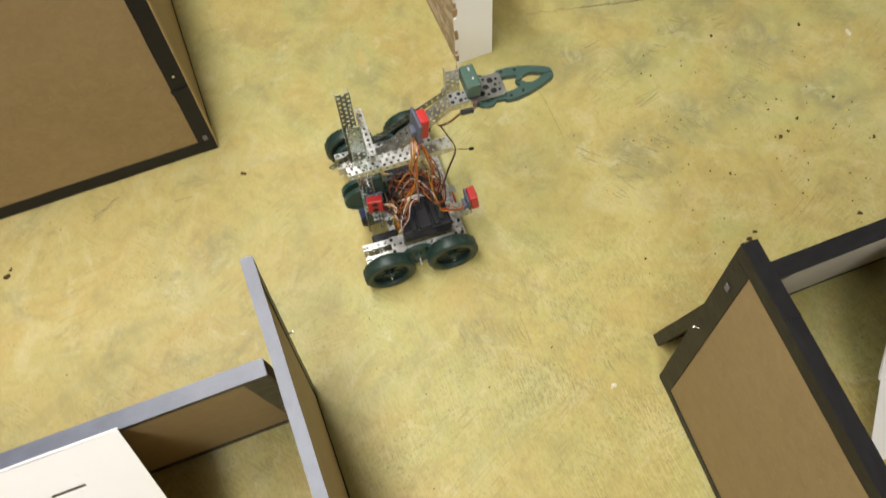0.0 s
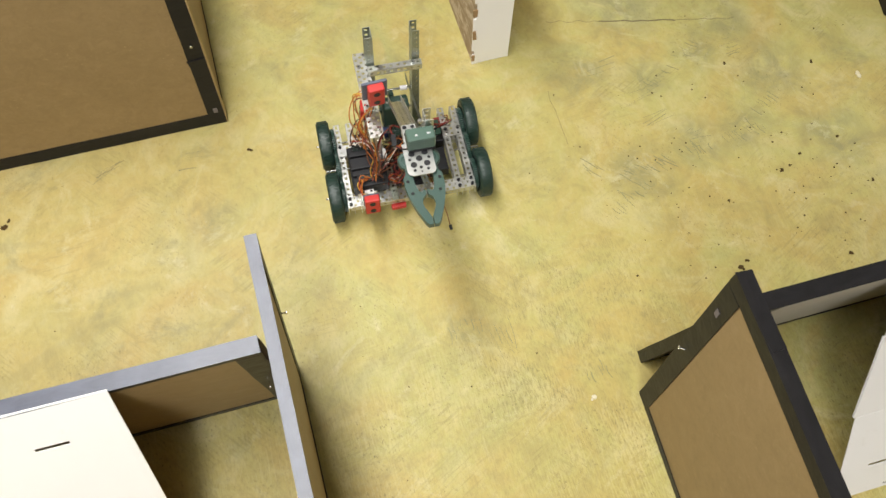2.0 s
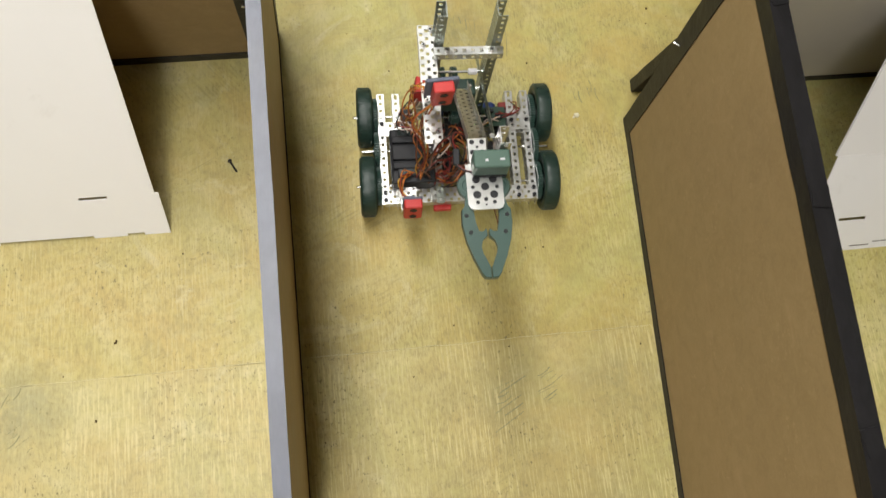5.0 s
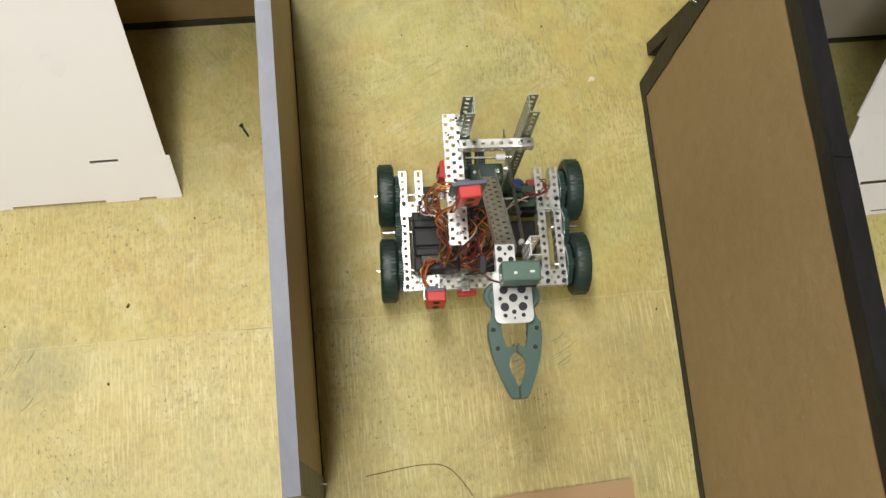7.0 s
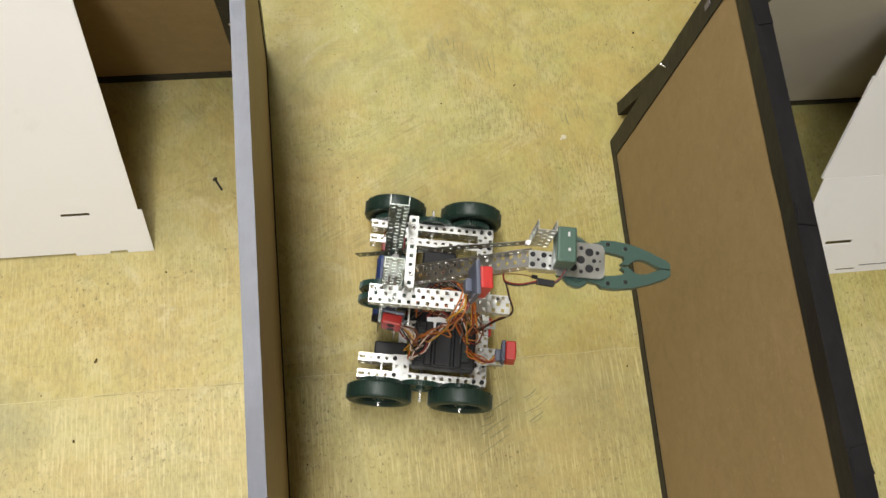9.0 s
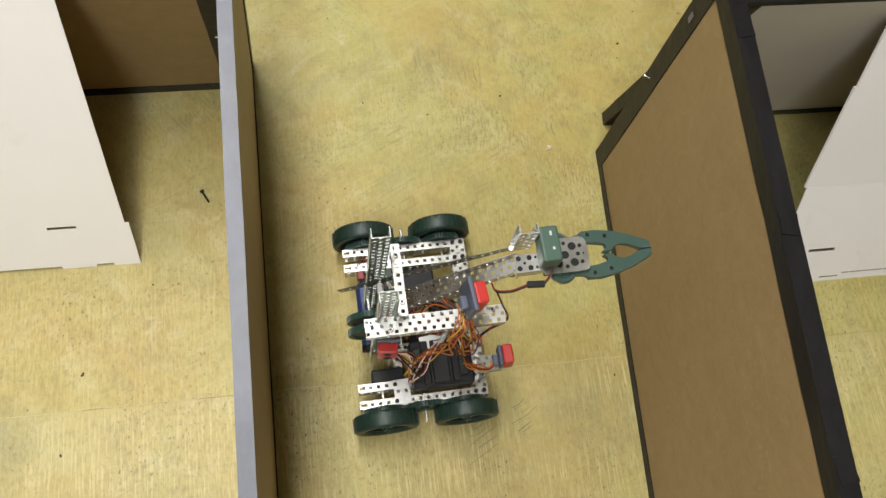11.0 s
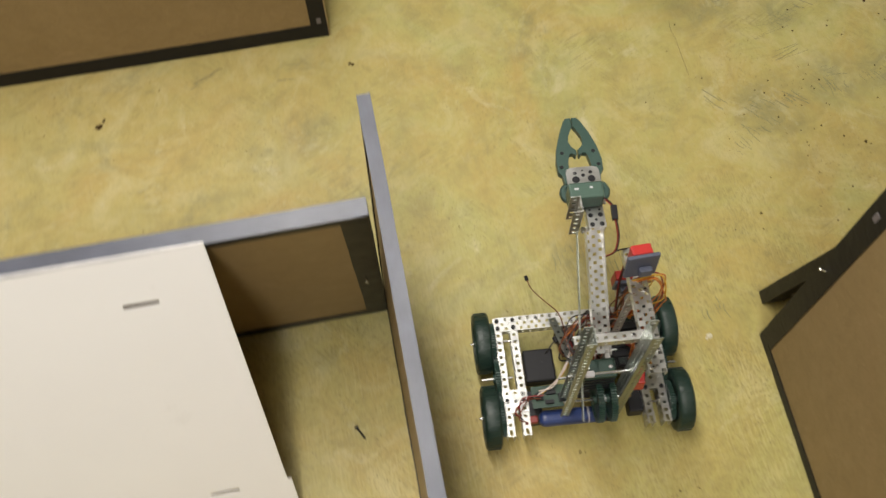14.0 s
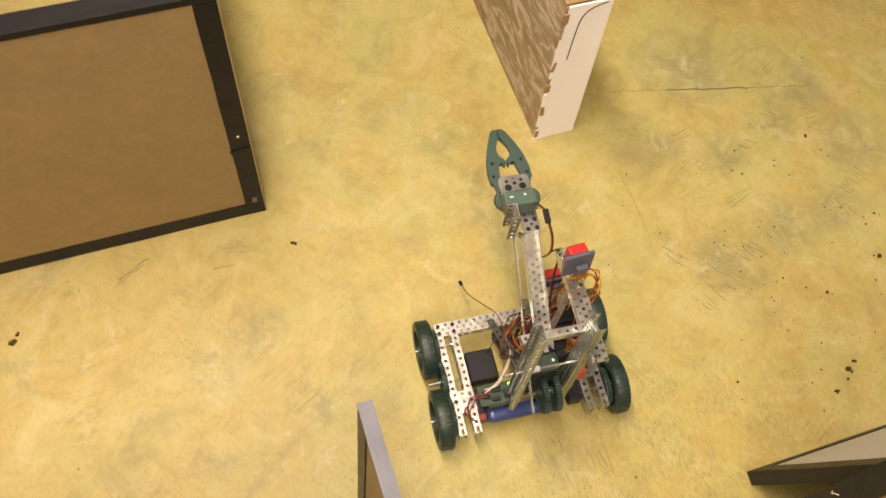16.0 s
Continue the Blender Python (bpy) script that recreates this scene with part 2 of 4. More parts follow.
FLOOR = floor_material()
HARDBOARD = hardboard_material()
TAPE = tape_material()
SHEEN_TAPE = cap_material()
WHITE_CARD = card_material("white_cardboard", (0.87, 0.855, 0.85), (0.92, 0.91, 0.905))
KRAFT = card_material("brown_cardboard", (0.30, 0.19, 0.095), (0.38, 0.25, 0.13))
PALE_BOARD = card_material("pale_board", (0.48, 0.455, 0.395), (0.57, 0.535, 0.475))
PLY = plywood_material()
RAW_EDGE = worn("raw_board_edge", (0.42, 0.30, 0.14), 0.7, spread=0.3)
STEEL = steel_material()
# dull steel for small bars, also a shaded copy of the zinc steel
DULL_SHADED = worn("dull_shaded_steel", (0.33, 0.36, 0.33), 0.34, 1.0, 0.3)
BRIGHT = worn("bright_steel", (0.66, 0.66, 0.65), 0.25, 1.0, 0.08)
TYRE = worn("dark_green_rubber", (0.012, 0.030, 0.022), 0.42, 0, 0.35)
RIM = worn("black_green_plastic", (0.010, 0.022, 0.018), 0.38, 0, 0.3)
GEAR = worn("green_gear_plastic", (0.020, 0.050, 0.038), 0.42, 0, 0.25)
CLAW = worn("grey_green_plastic", (0.044, 0.084, 0.070), 0.36, 0, 0.18)
MOTOR = worn("green_motor_plastic", (0.062, 0.112, 0.086), 0.4, 0, 0.2)
RED = worn("red_plastic", (0.46, 0.026, 0.022), 0.4, 0, 0.15)
SLATE = worn("blue_grey_plastic", (0.085, 0.095, 0.135), 0.45, 0, 0.2)
BLACK = worn("black_plastic", (0.014, 0.014, 0.016), 0.45, 0, 0.3, spec=0.3)
CHARCOAL = worn("charcoal_plastic", (0.014, 0.014, 0.016), 0.48, 0, 0.2, spec=0.25)
BLUE = worn("blue_shrink_wrap", (0.022, 0.042, 0.14), 0.3, 0, 0.2)
LABEL = worn("pale_label", (0.55, 0.54, 0.56), 0.5, 0, 0.1)
BOARD = worn("dark_green_board", (0.018, 0.05, 0.03), 0.4, 0, 0.3)
led = Mat("green_light", 0.3)
led.colour((0.1, 0.6, 0.05))
led.b.inputs["Emission Color"].default_value = (0.35, 1.0, 0.1, 1)
led.b.inputs["Emission Strength"].default_value = 3.0
LED = led.m
INK = worn("print_ink", (0.16, 0.14, 0.14), 0.7, 0, 0.2)
DIRT = worn("dark_crumb", (0.070, 0.045, 0.018), 0.9, 0, 0.4, spec=0.1)
PALE_LINE = worn("pale_paint_ridge", (0.52, 0.455, 0.25), 0.6, 0, 0.2)
GROOVE = worn("floor_groove", (0.17, 0.14, 0.07), 0.8, 0, 0.3)
SCRAPED = worn("scraped_paint", (0.235, 0.225, 0.112), 0.7, 0, 0.3)
FLAKE = worn("pale_paint_flake", (0.62, 0.57, 0.40), 0.6, 0, 0.1)
PLASTER = worn("room_paint", (0.30, 0.29, 0.28), 0.8, 0, 0.06, 4)
CEIL = worn("ceiling_paint", (0.40, 0.40, 0.39), 0.85, 0, 0.05, 4)
FIXTURE = worn("white_enamel", (0.78, 0.78, 0.77), 0.4, 0, 0.05)
WIRES = {n: worn(n + "_wire", c, 0.4, 0, 0.2) for n, c in {
    "orange": (0.50, 0.15, 0.025), "red": (0.20, 0.018, 0.014), "black": (0.015, 0.013, 0.013), "yellow": (0.56, 0.30, 0.03),
    "white": (0.60, 0.50, 0.44), "brown": (0.16, 0.05, 0.02)}.items()}


# ---------------------------------------------------------------- mesh tools
def part(name, bm, material, parent=None, label="", smooth=False, m=None):
    """Links a bmesh as one mesh object, under a thing or a part when one is given."""
    me = bpy.data.meshes.new(name)
    bmesh.ops.recalc_face_normals(bm, faces=bm.faces[:])
    bm.to_mesh(me)
    bm.free()
    for mt in (material if isinstance(material, (list, tuple)) else [material]):
        me.materials.append(mt)
    if smooth:
        for f in me.polygons:
            f.use_smooth = True
    ob = new(name, me)
    if parent is not None:
        ob.parent = parent
    if m is not None:
        ob.matrix_basis = m
    return tagged(ob, label)


def thing(name, label, category, m=None, kind="", group=""):
    ob = new(name)
    ob.empty_display_size = 0.05
    if m is not None:
        ob.matrix_basis = m
    return tagged(ob, label, category, group, kind)


def box(bm, sx, sy, sz, m=None, bevel=0.0, segments=2, mat=0):
    """A box centred on m's origin, with rounded edges when bevel is given."""
    made = bmesh.ops.create_cube(bm, size=1.0, matrix=(m or Matrix()) @ Matrix.Diagonal((sx, sy, sz, 1)))
    faces = {f for v in made["verts"] for f in v.link_faces}
    for f in faces:
        f.material_index = mat
    if bevel > 0:
        edges = {e for v in made["verts"] for e in v.link_edges}
        r = bmesh.ops.bevel(bm, geom=list(edges), offset=bevel, segments=segments, affect="EDGES", profile=0.5)
        for f in r["faces"]:
            f.material_index = mat
    return bm


def boxed(sx, sy, sz, m=None, bevel=0.0, segments=2):
    return box(bmesh.new(), sx, sy, sz, m, bevel, segments)


def lathe(bm, profile, m=None, n=40):
    """Turns (radius, along) pairs round the x axis; closed rings from first to last."""
    m = m or Matrix()
    rings = []
    for r, a in profile:
        rings.append([bm.verts.new(m @ Vector((a, r * math.cos(2 * math.pi * k / n), r * math.sin(2 * math.pi * k / n)))) for k in range(n)])
    for i in range(len(rings) - 1):
        for k in range(n):
            bm.faces.new((rings[i][k], rings[i][(k + 1) % n], rings[i + 1][(k + 1) % n], rings[i + 1][k]))
    for ring in (rings[0], rings[-1]):
        if profile[0] != profile[-1]:
            bm.faces.new(ring)
    return bm


def rod(bm, a, b, r, n=10):
    """A round rod from a to b."""
    a, b = Vector(a), Vector(b)
    turn = (b - a).to_track_quat("X", "Z").to_matrix().to_4x4()
    return lathe(bm, [(r * 0.9, 0), (r, r * 0.1), (r, (b - a).length - r * 0.1), (r * 0.9, (b - a).length)], Matrix.Translation(a) @ turn, n)


def curve_points(pts, steps=7):
    """A smooth line through the points."""
    p = [Vector(q) for q in pts]
    p = [2 * p[0] - p[1]] + p + [2 * p[-1] - p[-2]]
    out = []
    for i in range(1, len(p) - 2):
        for s in range(steps):
            t = s / steps
            out.append(0.5 * (2 * p[i] + (p[i + 1] - p[i - 1]) * t + (2 * p[i - 1] - 5 * p[i] + 4 * p[i + 1] - p[i + 2]) * t * t
                              + (3 * p[i] - p[i - 1] - 3 * p[i + 1] + p[i + 2]) * t ** 3))
    return out + [p[-2]]


def cable(bm, pts, r=0.0012, sides=6, steps=7):
    line = curve_points(pts, steps)
    rings = []
    side = Vector((0, 0, 1))
    for i, q in enumerate(line):
        way = (line[min(i + 1, len(line) - 1)] - line[max(i - 1, 0)]).normalized()
        u = way.cross(side)
        u = u.normalized() if u.length > 1e-4 else way.orthogonal().normalized()
        v = way.cross(u).normalized()
        side = -v if v.dot(side) < 0 else v
        v = side
        u = way.cross(v).normalized()
        rings.append([bm.verts.new(q + r * (math.cos(2 * math.pi * k / sides) * u + math.sin(2 * math.pi * k / sides) * v)) for k in range(sides)])
    for a, b in zip(rings, rings[1:]):
        for k in range(sides):
            bm.faces.new((a[k], a[(k + 1) % sides], b[(k + 1) % sides], b[k]))
    bm.faces.new(rings[0]), bm.faces.new(rings[-1])
    return bm


PITCH = 0.0127
GAUGE = 0.0013


def perforated(bm, nx, ny, m, hole=0.0052, slot_ends=False):
    """A sheet of nx by ny pitches with a square hole in each, centred on m's origin, GAUGE thick along z."""
    h, g = PITCH / 2, GAUGE / 2
    cache = {}

    def vert(x, y, z):
        key = (round(x, 6), round(y, 6), z)
        if key not in cache:
            cache[key] = bm.verts.new(m @ Vector((x, y, z)))
        return cache[key]

    x0, y0 = -nx * h, -ny * h
    for i in range(nx):
        for j in range(ny):
            cx, cy = x0 + (2 * i + 1) * h, y0 + (2 * j + 1) * h
            ax, ay = hole / 2, hole / 2
            if slot_ends and i in (0, nx - 1):
                ax = h * 0.78
            outer = [(cx - h, cy - h), (cx + h, cy - h), (cx + h, cy + h), (cx - h, cy + h)]
            inner = [(cx - ax, cy - ay), (cx + ax, cy - ay), (cx + ax, cy + ay), (cx - ax, cy + ay)]
            for k in range(4):
                n = (k + 1) % 4
                for z in (-g, g):
                    bm.faces.new((vert(*outer[k], z), vert(*outer[n], z), vert(*inner[n], z), vert(*inner[k], z)))
                bm.faces.new((vert(*inner[k], -g), vert(*inner[n], -g), vert(*inner[n], g), vert(*inner[k], g)))
                edge = (j == 0, i == nx - 1, j == ny - 1, i == 0)[k]
                if edge:
                    bm.faces.new((vert(*outer[k], -g), vert(*outer[n], -g), vert(*outer[n], g), vert(*outer[k], g)))
    return bm


def staggered(bm, length, m):
    """A two-pitch-wide web, length pitches long, with three staggered rows of square holes."""
    nx, ny, px, py, g = length * 2, 3, PITCH / 2, 2 * PITCH / 3, GAUGE / 2
    cache = {}

    def vert(x, y, z):
        key = (round(x, 6), round(y, 6), z)
        if key not in cache:
            cache[key] = bm.verts.new(m @ Vector((x, y, z)))
        return cache[key]

    for i in range(nx):
        for j in range(ny):
            cx, cy = (i + 0.5 - nx / 2) * px, (j + 0.5 - ny / 2) * py
            outer = [(cx - px / 2, cy - py / 2), (cx + px / 2, cy - py / 2), (cx + px / 2, cy + py / 2), (cx - px / 2, cy + py / 2)]
            inner = [(cx - 0.0024, cy - 0.0025), (cx + 0.0024, cy - 0.0025), (cx + 0.0024, cy + 0.0025), (cx - 0.0024, cy + 0.0025)]
            for z in (-g, g):
                if (i + j) % 2:
                    bm.faces.new([vert(*q, z) for q in outer])
                else:
                    for k in range(4):
                        n = (k + 1) % 4
                        bm.faces.new((vert(*outer[k], z), vert(*outer[n], z), vert(*inner[n], z), vert(*inner[k], z)))
            for k in range(4):
                n = (k + 1) % 4
                if not (i + j) % 2:
                    bm.faces.new((vert(*inner[k], -g), vert(*inner[n], -g), vert(*inner[n], g), vert(*inner[k], g)))
                if (j == 0, i == nx - 1, j == ny - 1, i == 0)[k]:
                    bm.faces.new((vert(*outer[k], -g), vert(*outer[n], -g), vert(*outer[n], g), vert(*outer[k], g)))
    return bm


def channel(length, width=2, flange=1, slot_ends=False):
    """A perforated C channel along x, web up at z=0, flanges hanging down; flange=0 gives a flat bar, width=1 with flange=1 an angle-like rail."""
    bm = staggered(bmesh.new(), length, Matrix()) if width == 2 else perforated(bmesh.new(), length, width, Matrix(), slot_ends=slot_ends)
    if flange:
        for s in (-1, 1):
            perforated(bm, length, flange, Matrix.Translation((0, s * (width * PITCH / 2 - GAUGE / 2), -flange * PITCH / 2 - GAUGE * 0.55)) @ pose(0, 0, 0, 90))
    return bm


def along(a, b, up=(0, 0, 1)):
    """The pose whose x runs from a to b, at the middle, with z as near to up as can be."""
    a, b, up = Vector(a), Vector(b), Vector(up)
    x = (b - a).normalized()
    y = up.cross(x).normalized()
    z = x.cross(y)
    m = Matrix((x, y, z)).transposed().to_4x4()
    m.translation = (a + b) / 2
    return m


def cells(xs, ys, skip, thick, m=None):
    """A sheet in the xy plane made of the cells between the cuts xs and ys, leaving out the pairs in skip, thick along z."""
    bm = bmesh.new()
    m = m or Matrix()
    cache = {}

    def vert(i, j, z):
        if (i, j, z) not in cache:
            cache[i, j, z] = bm.verts.new(m @ Vector((xs[i], ys[j], z * thick)))
        return cache[i, j, z]

    there = {(i, j) for i in range(len(xs) - 1) for j in range(len(ys) - 1)} - set(skip)
    for i, j in there:
        c = [(i, j), (i + 1, j), (i + 1, j + 1), (i, j + 1)]
        for z in (0, 1):
            bm.faces.new([vert(*q, z) for q in c])
        for k, (di, dj) in enumerate(((0, -1), (1, 0), (0, 1), (-1, 0))):
            if (i + di, j + dj) not in there:
                a, b = c[k], c[(k + 1) % 4]
                bm.faces.new((vert(*a, 0), vert(*b, 0), vert(*b, 1), vert(*a, 1)))
    return bm


def ragged(bm, amount, scale=18.0, seed=0.0):
    """Moves all points a little by a smooth noise, so that nothing is dead straight."""
    for v in bm.verts:
        v.co += amount * noise.noise_vector(v.co * scale + Vector((seed, seed * 1.7, seed * 0.3)))
    return bm


def strip(sx, sy, sz, m, n, seed=0.0, rough=0.0008):
    """A taped strip along x, cut into n lengths and slightly wavy."""
    bm = bmesh.new()
    box(bm, sx, sy, sz, m)
    edges = [e for e in bm.edges if abs(((e.verts[0].co - e.verts[1].co).normalized()).dot(m.to_3x3() @ Vector((1, 0, 0)))) > 0.99]
    bmesh.ops.subdivide_edges(bm, edges=edges, cuts=n, use_grid_fill=True)
    return ragged(bm, rough, 30.0, seed)


# ---------------------------------------------------------------- floor and room
floor = thing("floor", "yellow painted plywood sheets, scuffed and stained, with open joints", "floor", kind="structure")
for x in (-5.21, -2.77, -0.33, 2.11, 4.55):
    for y in (-2.838 + 1.22, 0.8215, 2.0415 + 1.22):
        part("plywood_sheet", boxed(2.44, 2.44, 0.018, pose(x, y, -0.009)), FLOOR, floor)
part("subfloor", boxed(11, 8, 0.1, pose(0, 0.2, -0.09)), DIRT, floor)


def hairline(name, a, b, r, material, label, wander=0.0025, n=9, seed=1):
    """A thin line on the floor from a to b that wanders a little."""
    rnd = random.Random(seed)
    a, b = Vector(a), Vector(b)
    pts = [a.lerp(b, k / n) + Vector((rnd.uniform(-wander, wander), rnd.uniform(-wander, wander), 0)) for k in range(n + 1)]
    part(name, cable(bmesh.new(), pts, r, 5, 4), material, floor, label)


hairline("crack", (0.20, 0.893, -0.0003), (0.325, 0.862, -0.0003), 0.0007, GROOVE, "dark hairline crack", 0.004, 8, 10)
hairline("crack", (0.325, 0.862, -0.0002), (0.50, 0.8205, 0.0), 0.0016, GROOVE, "dark hairline crack", 0.0016, 9, 1)
hairline("crack", (0.50, 0.8205, -0.0003), (0.64, 0.79, -0.0003), 0.0008, GROOVE, "dark hairline crack", 0.003, 8, 11)
hairline("scratch", (0.139, 0.700, -0.00035), (0.137, 0.555, -0.00035), 0.0006, GROOVE, "dark hairline scratch", 0.002, 6, 2)
hairline("scratch", (-0.86, 0.735, 0.0), (-0.80, 0.765, 0.0), 0.0007, GROOVE, "dark hairline scratch", 0.002, 4, 3)


def scrape_marks(cx, cy, along_deg, long, across_deg, wide, n, seed):
    """A group of short, near parallel scrapes in the paint."""
    rnd = random.Random(seed)
    a, b = radians(along_deg), radians(across_deg)
    u, v = Vector((math.cos(a), math.sin(a), 0)), Vector((math.cos(b), math.sin(b), 0))
    bm = bmesh.new()
    for k in range(n):
        mid = Vector((cx, cy, -0.0002)) + v * wide * ((k + rnd.uniform(-0.3, 0.3)) / n - 0.5) + u * rnd.uniform(-0.012, 0.012)
        if rnd.random() < 0.15:
            continue
        half = long * rnd.uniform(0.18, 0.58)
        lean = rnd.uniform(-0.16, 0.16)
        way = u + v * lean
        bend = v * rnd.uniform(-0.003, 0.003)
        cable(bm, [mid - way * half, mid + bend, mid + way * half], rnd.uniform(0.0004, 0.0010), 5, 4)
    part("scrape_marks", bm, SCRAPED, floor, "group of short grey-green scrape marks")


for group in ((0.285, 0.455, -50, 0.050, 10, 0.115, 15, 21), (0.25, 0.405, -58, 0.034, 5, 0.085, 8, 26), (0.175, 0.49, -56, 0.045, 20, 0.05, 5, 27), (0.41, 0.47, -80, 0.045, 6, 0.075, 8, 22),
              (0.42, 0.505, 4, 0.040, 85, 0.05, 6, 28), (0.53, 0.485, -66, 0.036, 12, 0.10, 12, 29), (0.40, 0.675, -46, 0.028, 25, 0.10, 12, 23), (0.49, 0.73, -40, 0.026, 30, 0.08, 9, 30),
              (0.29, 0.745, 14, 0.085, 80, 0.035, 4, 31), (0.35, 0.645, 14, 0.080, 80, 0.030, 4, 32), (0.36, 0.575, 16, 0.060, 80, 0.035, 4, 24), (0.60, 0.72, 2, 0.050, 80, 0.06, 6, 33),
              (0.62, 0.545, -62, 0.028, 20, 0.09, 8, 34), (0.20, 0.37, -60, 0.030, 10, 0.06, 6, 25), (-0.195, 0.205, -88, 0.034, 5, 0.085, 9, 35), (-0.13, 0.17, -86, 0.060, 5, 0.05, 5, 36),
              (-0.20, -0.495, 24, 0.055, 95, 0.075, 10, 37), (-0.13, -0.475, 26, 0.045, 95, 0.055, 7, 38), (-0.99, -0.415, 62, 0.022, 20, 0.05, 6, 39), (-0.975, -0.485, 40, 0.024, 110, 0.06, 7, 40),
              (-0.84, 0.75, 28, 0.060, 110, 0.02, 3, 41), (-0.66, 0.73, -8, 0.070, 85, 0.05, 5, 42), (0.02, 0.05, -84, 0.025, 5, 0.06, 7, 43)):
    scrape_marks(*group)
hairline("joint_ridge", (-1.6, -0.398, -0.0002), (-0.56, -0.398, -0.0003), 0.0006, PALE_LINE, "pale ridge of paint along the sheet joint", 0.001, 40, 4)
hairline("joint_ridge", (-0.52, -0.398, -0.0002), (0.06, -0.398, -0.0003), 0.0005, PALE_LINE, "pale ridge of paint along the sheet joint", 0.001, 26, 5)

ROOM = [("wall_north", 0.0, 3.3, 9.0, 0.12), ("wall_south", 0.0, -2.9, 9.0, 0.12)]
for name, x, y, sx, sy in ROOM:
    tagged(part(name, boxed(sx, sy, 2.8, pose(x, y, 1.4)), PLASTER), "plain pale painted room wall", "wall", kind="structure")
for name, x in (("wall_west", -4.5), ("wall_east", 4.5)):
    tagged(part(name, boxed(0.12, 6.08, 2.8, pose(x, 0.2, 1.4)), PLASTER), "plain pale painted room wall", "wall", kind="structure")
tagged(part("ceiling", boxed(9.2, 6.5, 0.1, pose(0, 0.2, 2.86)), CEIL), "plain white painted ceiling", "ceiling", kind="structure")


def ceiling_light(x, y, sx, sy):
    t = thing("ceiling_light", "white enamelled fluorescent ceiling light", "ceiling light", pose(x, y, 2.75), group="ceiling lights")
    part("housing", boxed(sx + 0.08, sy + 0.08, 0.05, pose(0, 0, 0.028), 0.006), FIXTURE, t)
    for s in (-1, 1):
        part("side_rail", boxed(0.03, sy + 0.08, 0.03, pose(s * (sx / 2 + 0.025), 0, -0.012), 0.004), FIXTURE, t)
    return t


for lx, ly, sx, sy, watts in LAMPS:
    ceiling_light(lx, ly, sx, sy)


# ---------------------------------------------------------------- maze panels
def maze_panel(label, m, length, height, thick, face, cap, tape_w=0.032, cap_w=None, bottom_w=0.022, ends=(True, True), back=None):
    """A board on edge: x along it from 0, y through it, z up; taped round its rim, a cap of tape along the top."""
    t = thing("maze_panel", label, "wall panel", m, group="maze panels")
    cap_w = cap_w or tape_w
    part("board", boxed(length, thick, height - 0.001, pose(length / 2, 0, (height - 0.001) / 2), 0.001, 1), face, t)
    n = int(length / 0.05)
    for s in (-1, 1):
        y = s * (thick / 2 + 0.0009)
        part("rim_tape", strip(length, 0.0018, cap_w, pose(length / 2, y, height - cap_w / 2 - 0.001), n, s + length), TAPE, t)
        part("rim_tape", strip(length, 0.0018, bottom_w, pose(length / 2, y, bottom_w / 2 + 0.001), n, s + 2 + length), TAPE, t)
        for on, x in zip(ends, (tape_w / 2, length - tape_w / 2)):
            if on:
                part("rim_tape", strip(height - 0.004 - cap_w - bottom_w, 0.0019, tape_w, pose(x, y, (height - cap_w + bottom_w) / 2, 0, 90, 0), 12, s + x), TAPE, t)
    part("top_tape", strip(length + 0.003, thick + 0.005, 0.003, pose(length / 2, 0, height), n, 9 + length, 0.0006), cap, t, "glossy tape over the top edge")
    for on, x in zip(ends, (-0.001, length + 0.001)):
        if on:
            part("end_tape", strip(height - 0.01, thick + 0.003, 0.002, pose(x, 0, height / 2 - 0.003, 0, 90, 0), 12, 4 + x), TAPE if back is None else back, t)
    return t


def tape_screw(parent, p, way):
    """A bright screw that sticks out of a panel."""
    bm = rod(bmesh.new(), p, Vector(p) + Vector(way) * 0.009, 0.0014, 8)
    rod(bm, Vector(p) + Vector(way) * 0.008, Vector(p) + Vector(way) * 0.010, 0.003, 10)
    return part("screw", bm, BRIGHT, parent, "bright steel screw")


H = 0.555
west_panel = maze_panel("brown hardboard maze panel with glossy tape along its top edge, lamp sheen in its colour", pose(-0.5432, 0.213, 0, -1.3, 0, -90), 0.887, H, 0.0125, HARDBOARD, SHEEN_TAPE, cap_w=0.005, bottom_w=0.014)
tape_screw(west_panel, (0.012, 0.0075, 0.30), (0, 1, 0))
tape_screw(west_panel, (0.868, 0.0075, 0.12), (0, 1, 0))
cross_panel = maze_panel("brown hardboard maze panel, black taped rim, glossy tape with painted sheen on top, leaning", pose(-0.5515, 0.172, 0, -11.2, 0, 180), 1.22, 0.550, 0.018, HARDBOARD, SHEEN_TAPE, tape_w=0.034, cap_w=0.02, bottom_w=0.03)
tape_screw(cross_panel, (0.02, 0.012, 0.27), (0, 1, 0))
east_panel = maze_panel("brown hardboard maze panel with a wide black taped rim", pose(0.0915, -0.013, 0, -0.3, 0, -92.3), 1.22, H, 0.019, HARDBOARD, TAPE, tape_w=0.036, cap_w=0.028, bottom_w=0.02)
tape_screw(east_panel, (0.014, -0.011, 0.29), (-0.6, -0.8, 0))
part("paper_tag", ragged(boxed(0.03, 0.0008, 0.022, pose(0.752, -0.0102, 0.14)), 0.001), LABEL, east_panel, "small white paper tag")
part("metal_plate", boxed(0.009, 0.001, 0.0162, pose(0.017, -0.0122, 0.455), 0.0004, 1), INK, east_panel, "small dull metal plate")
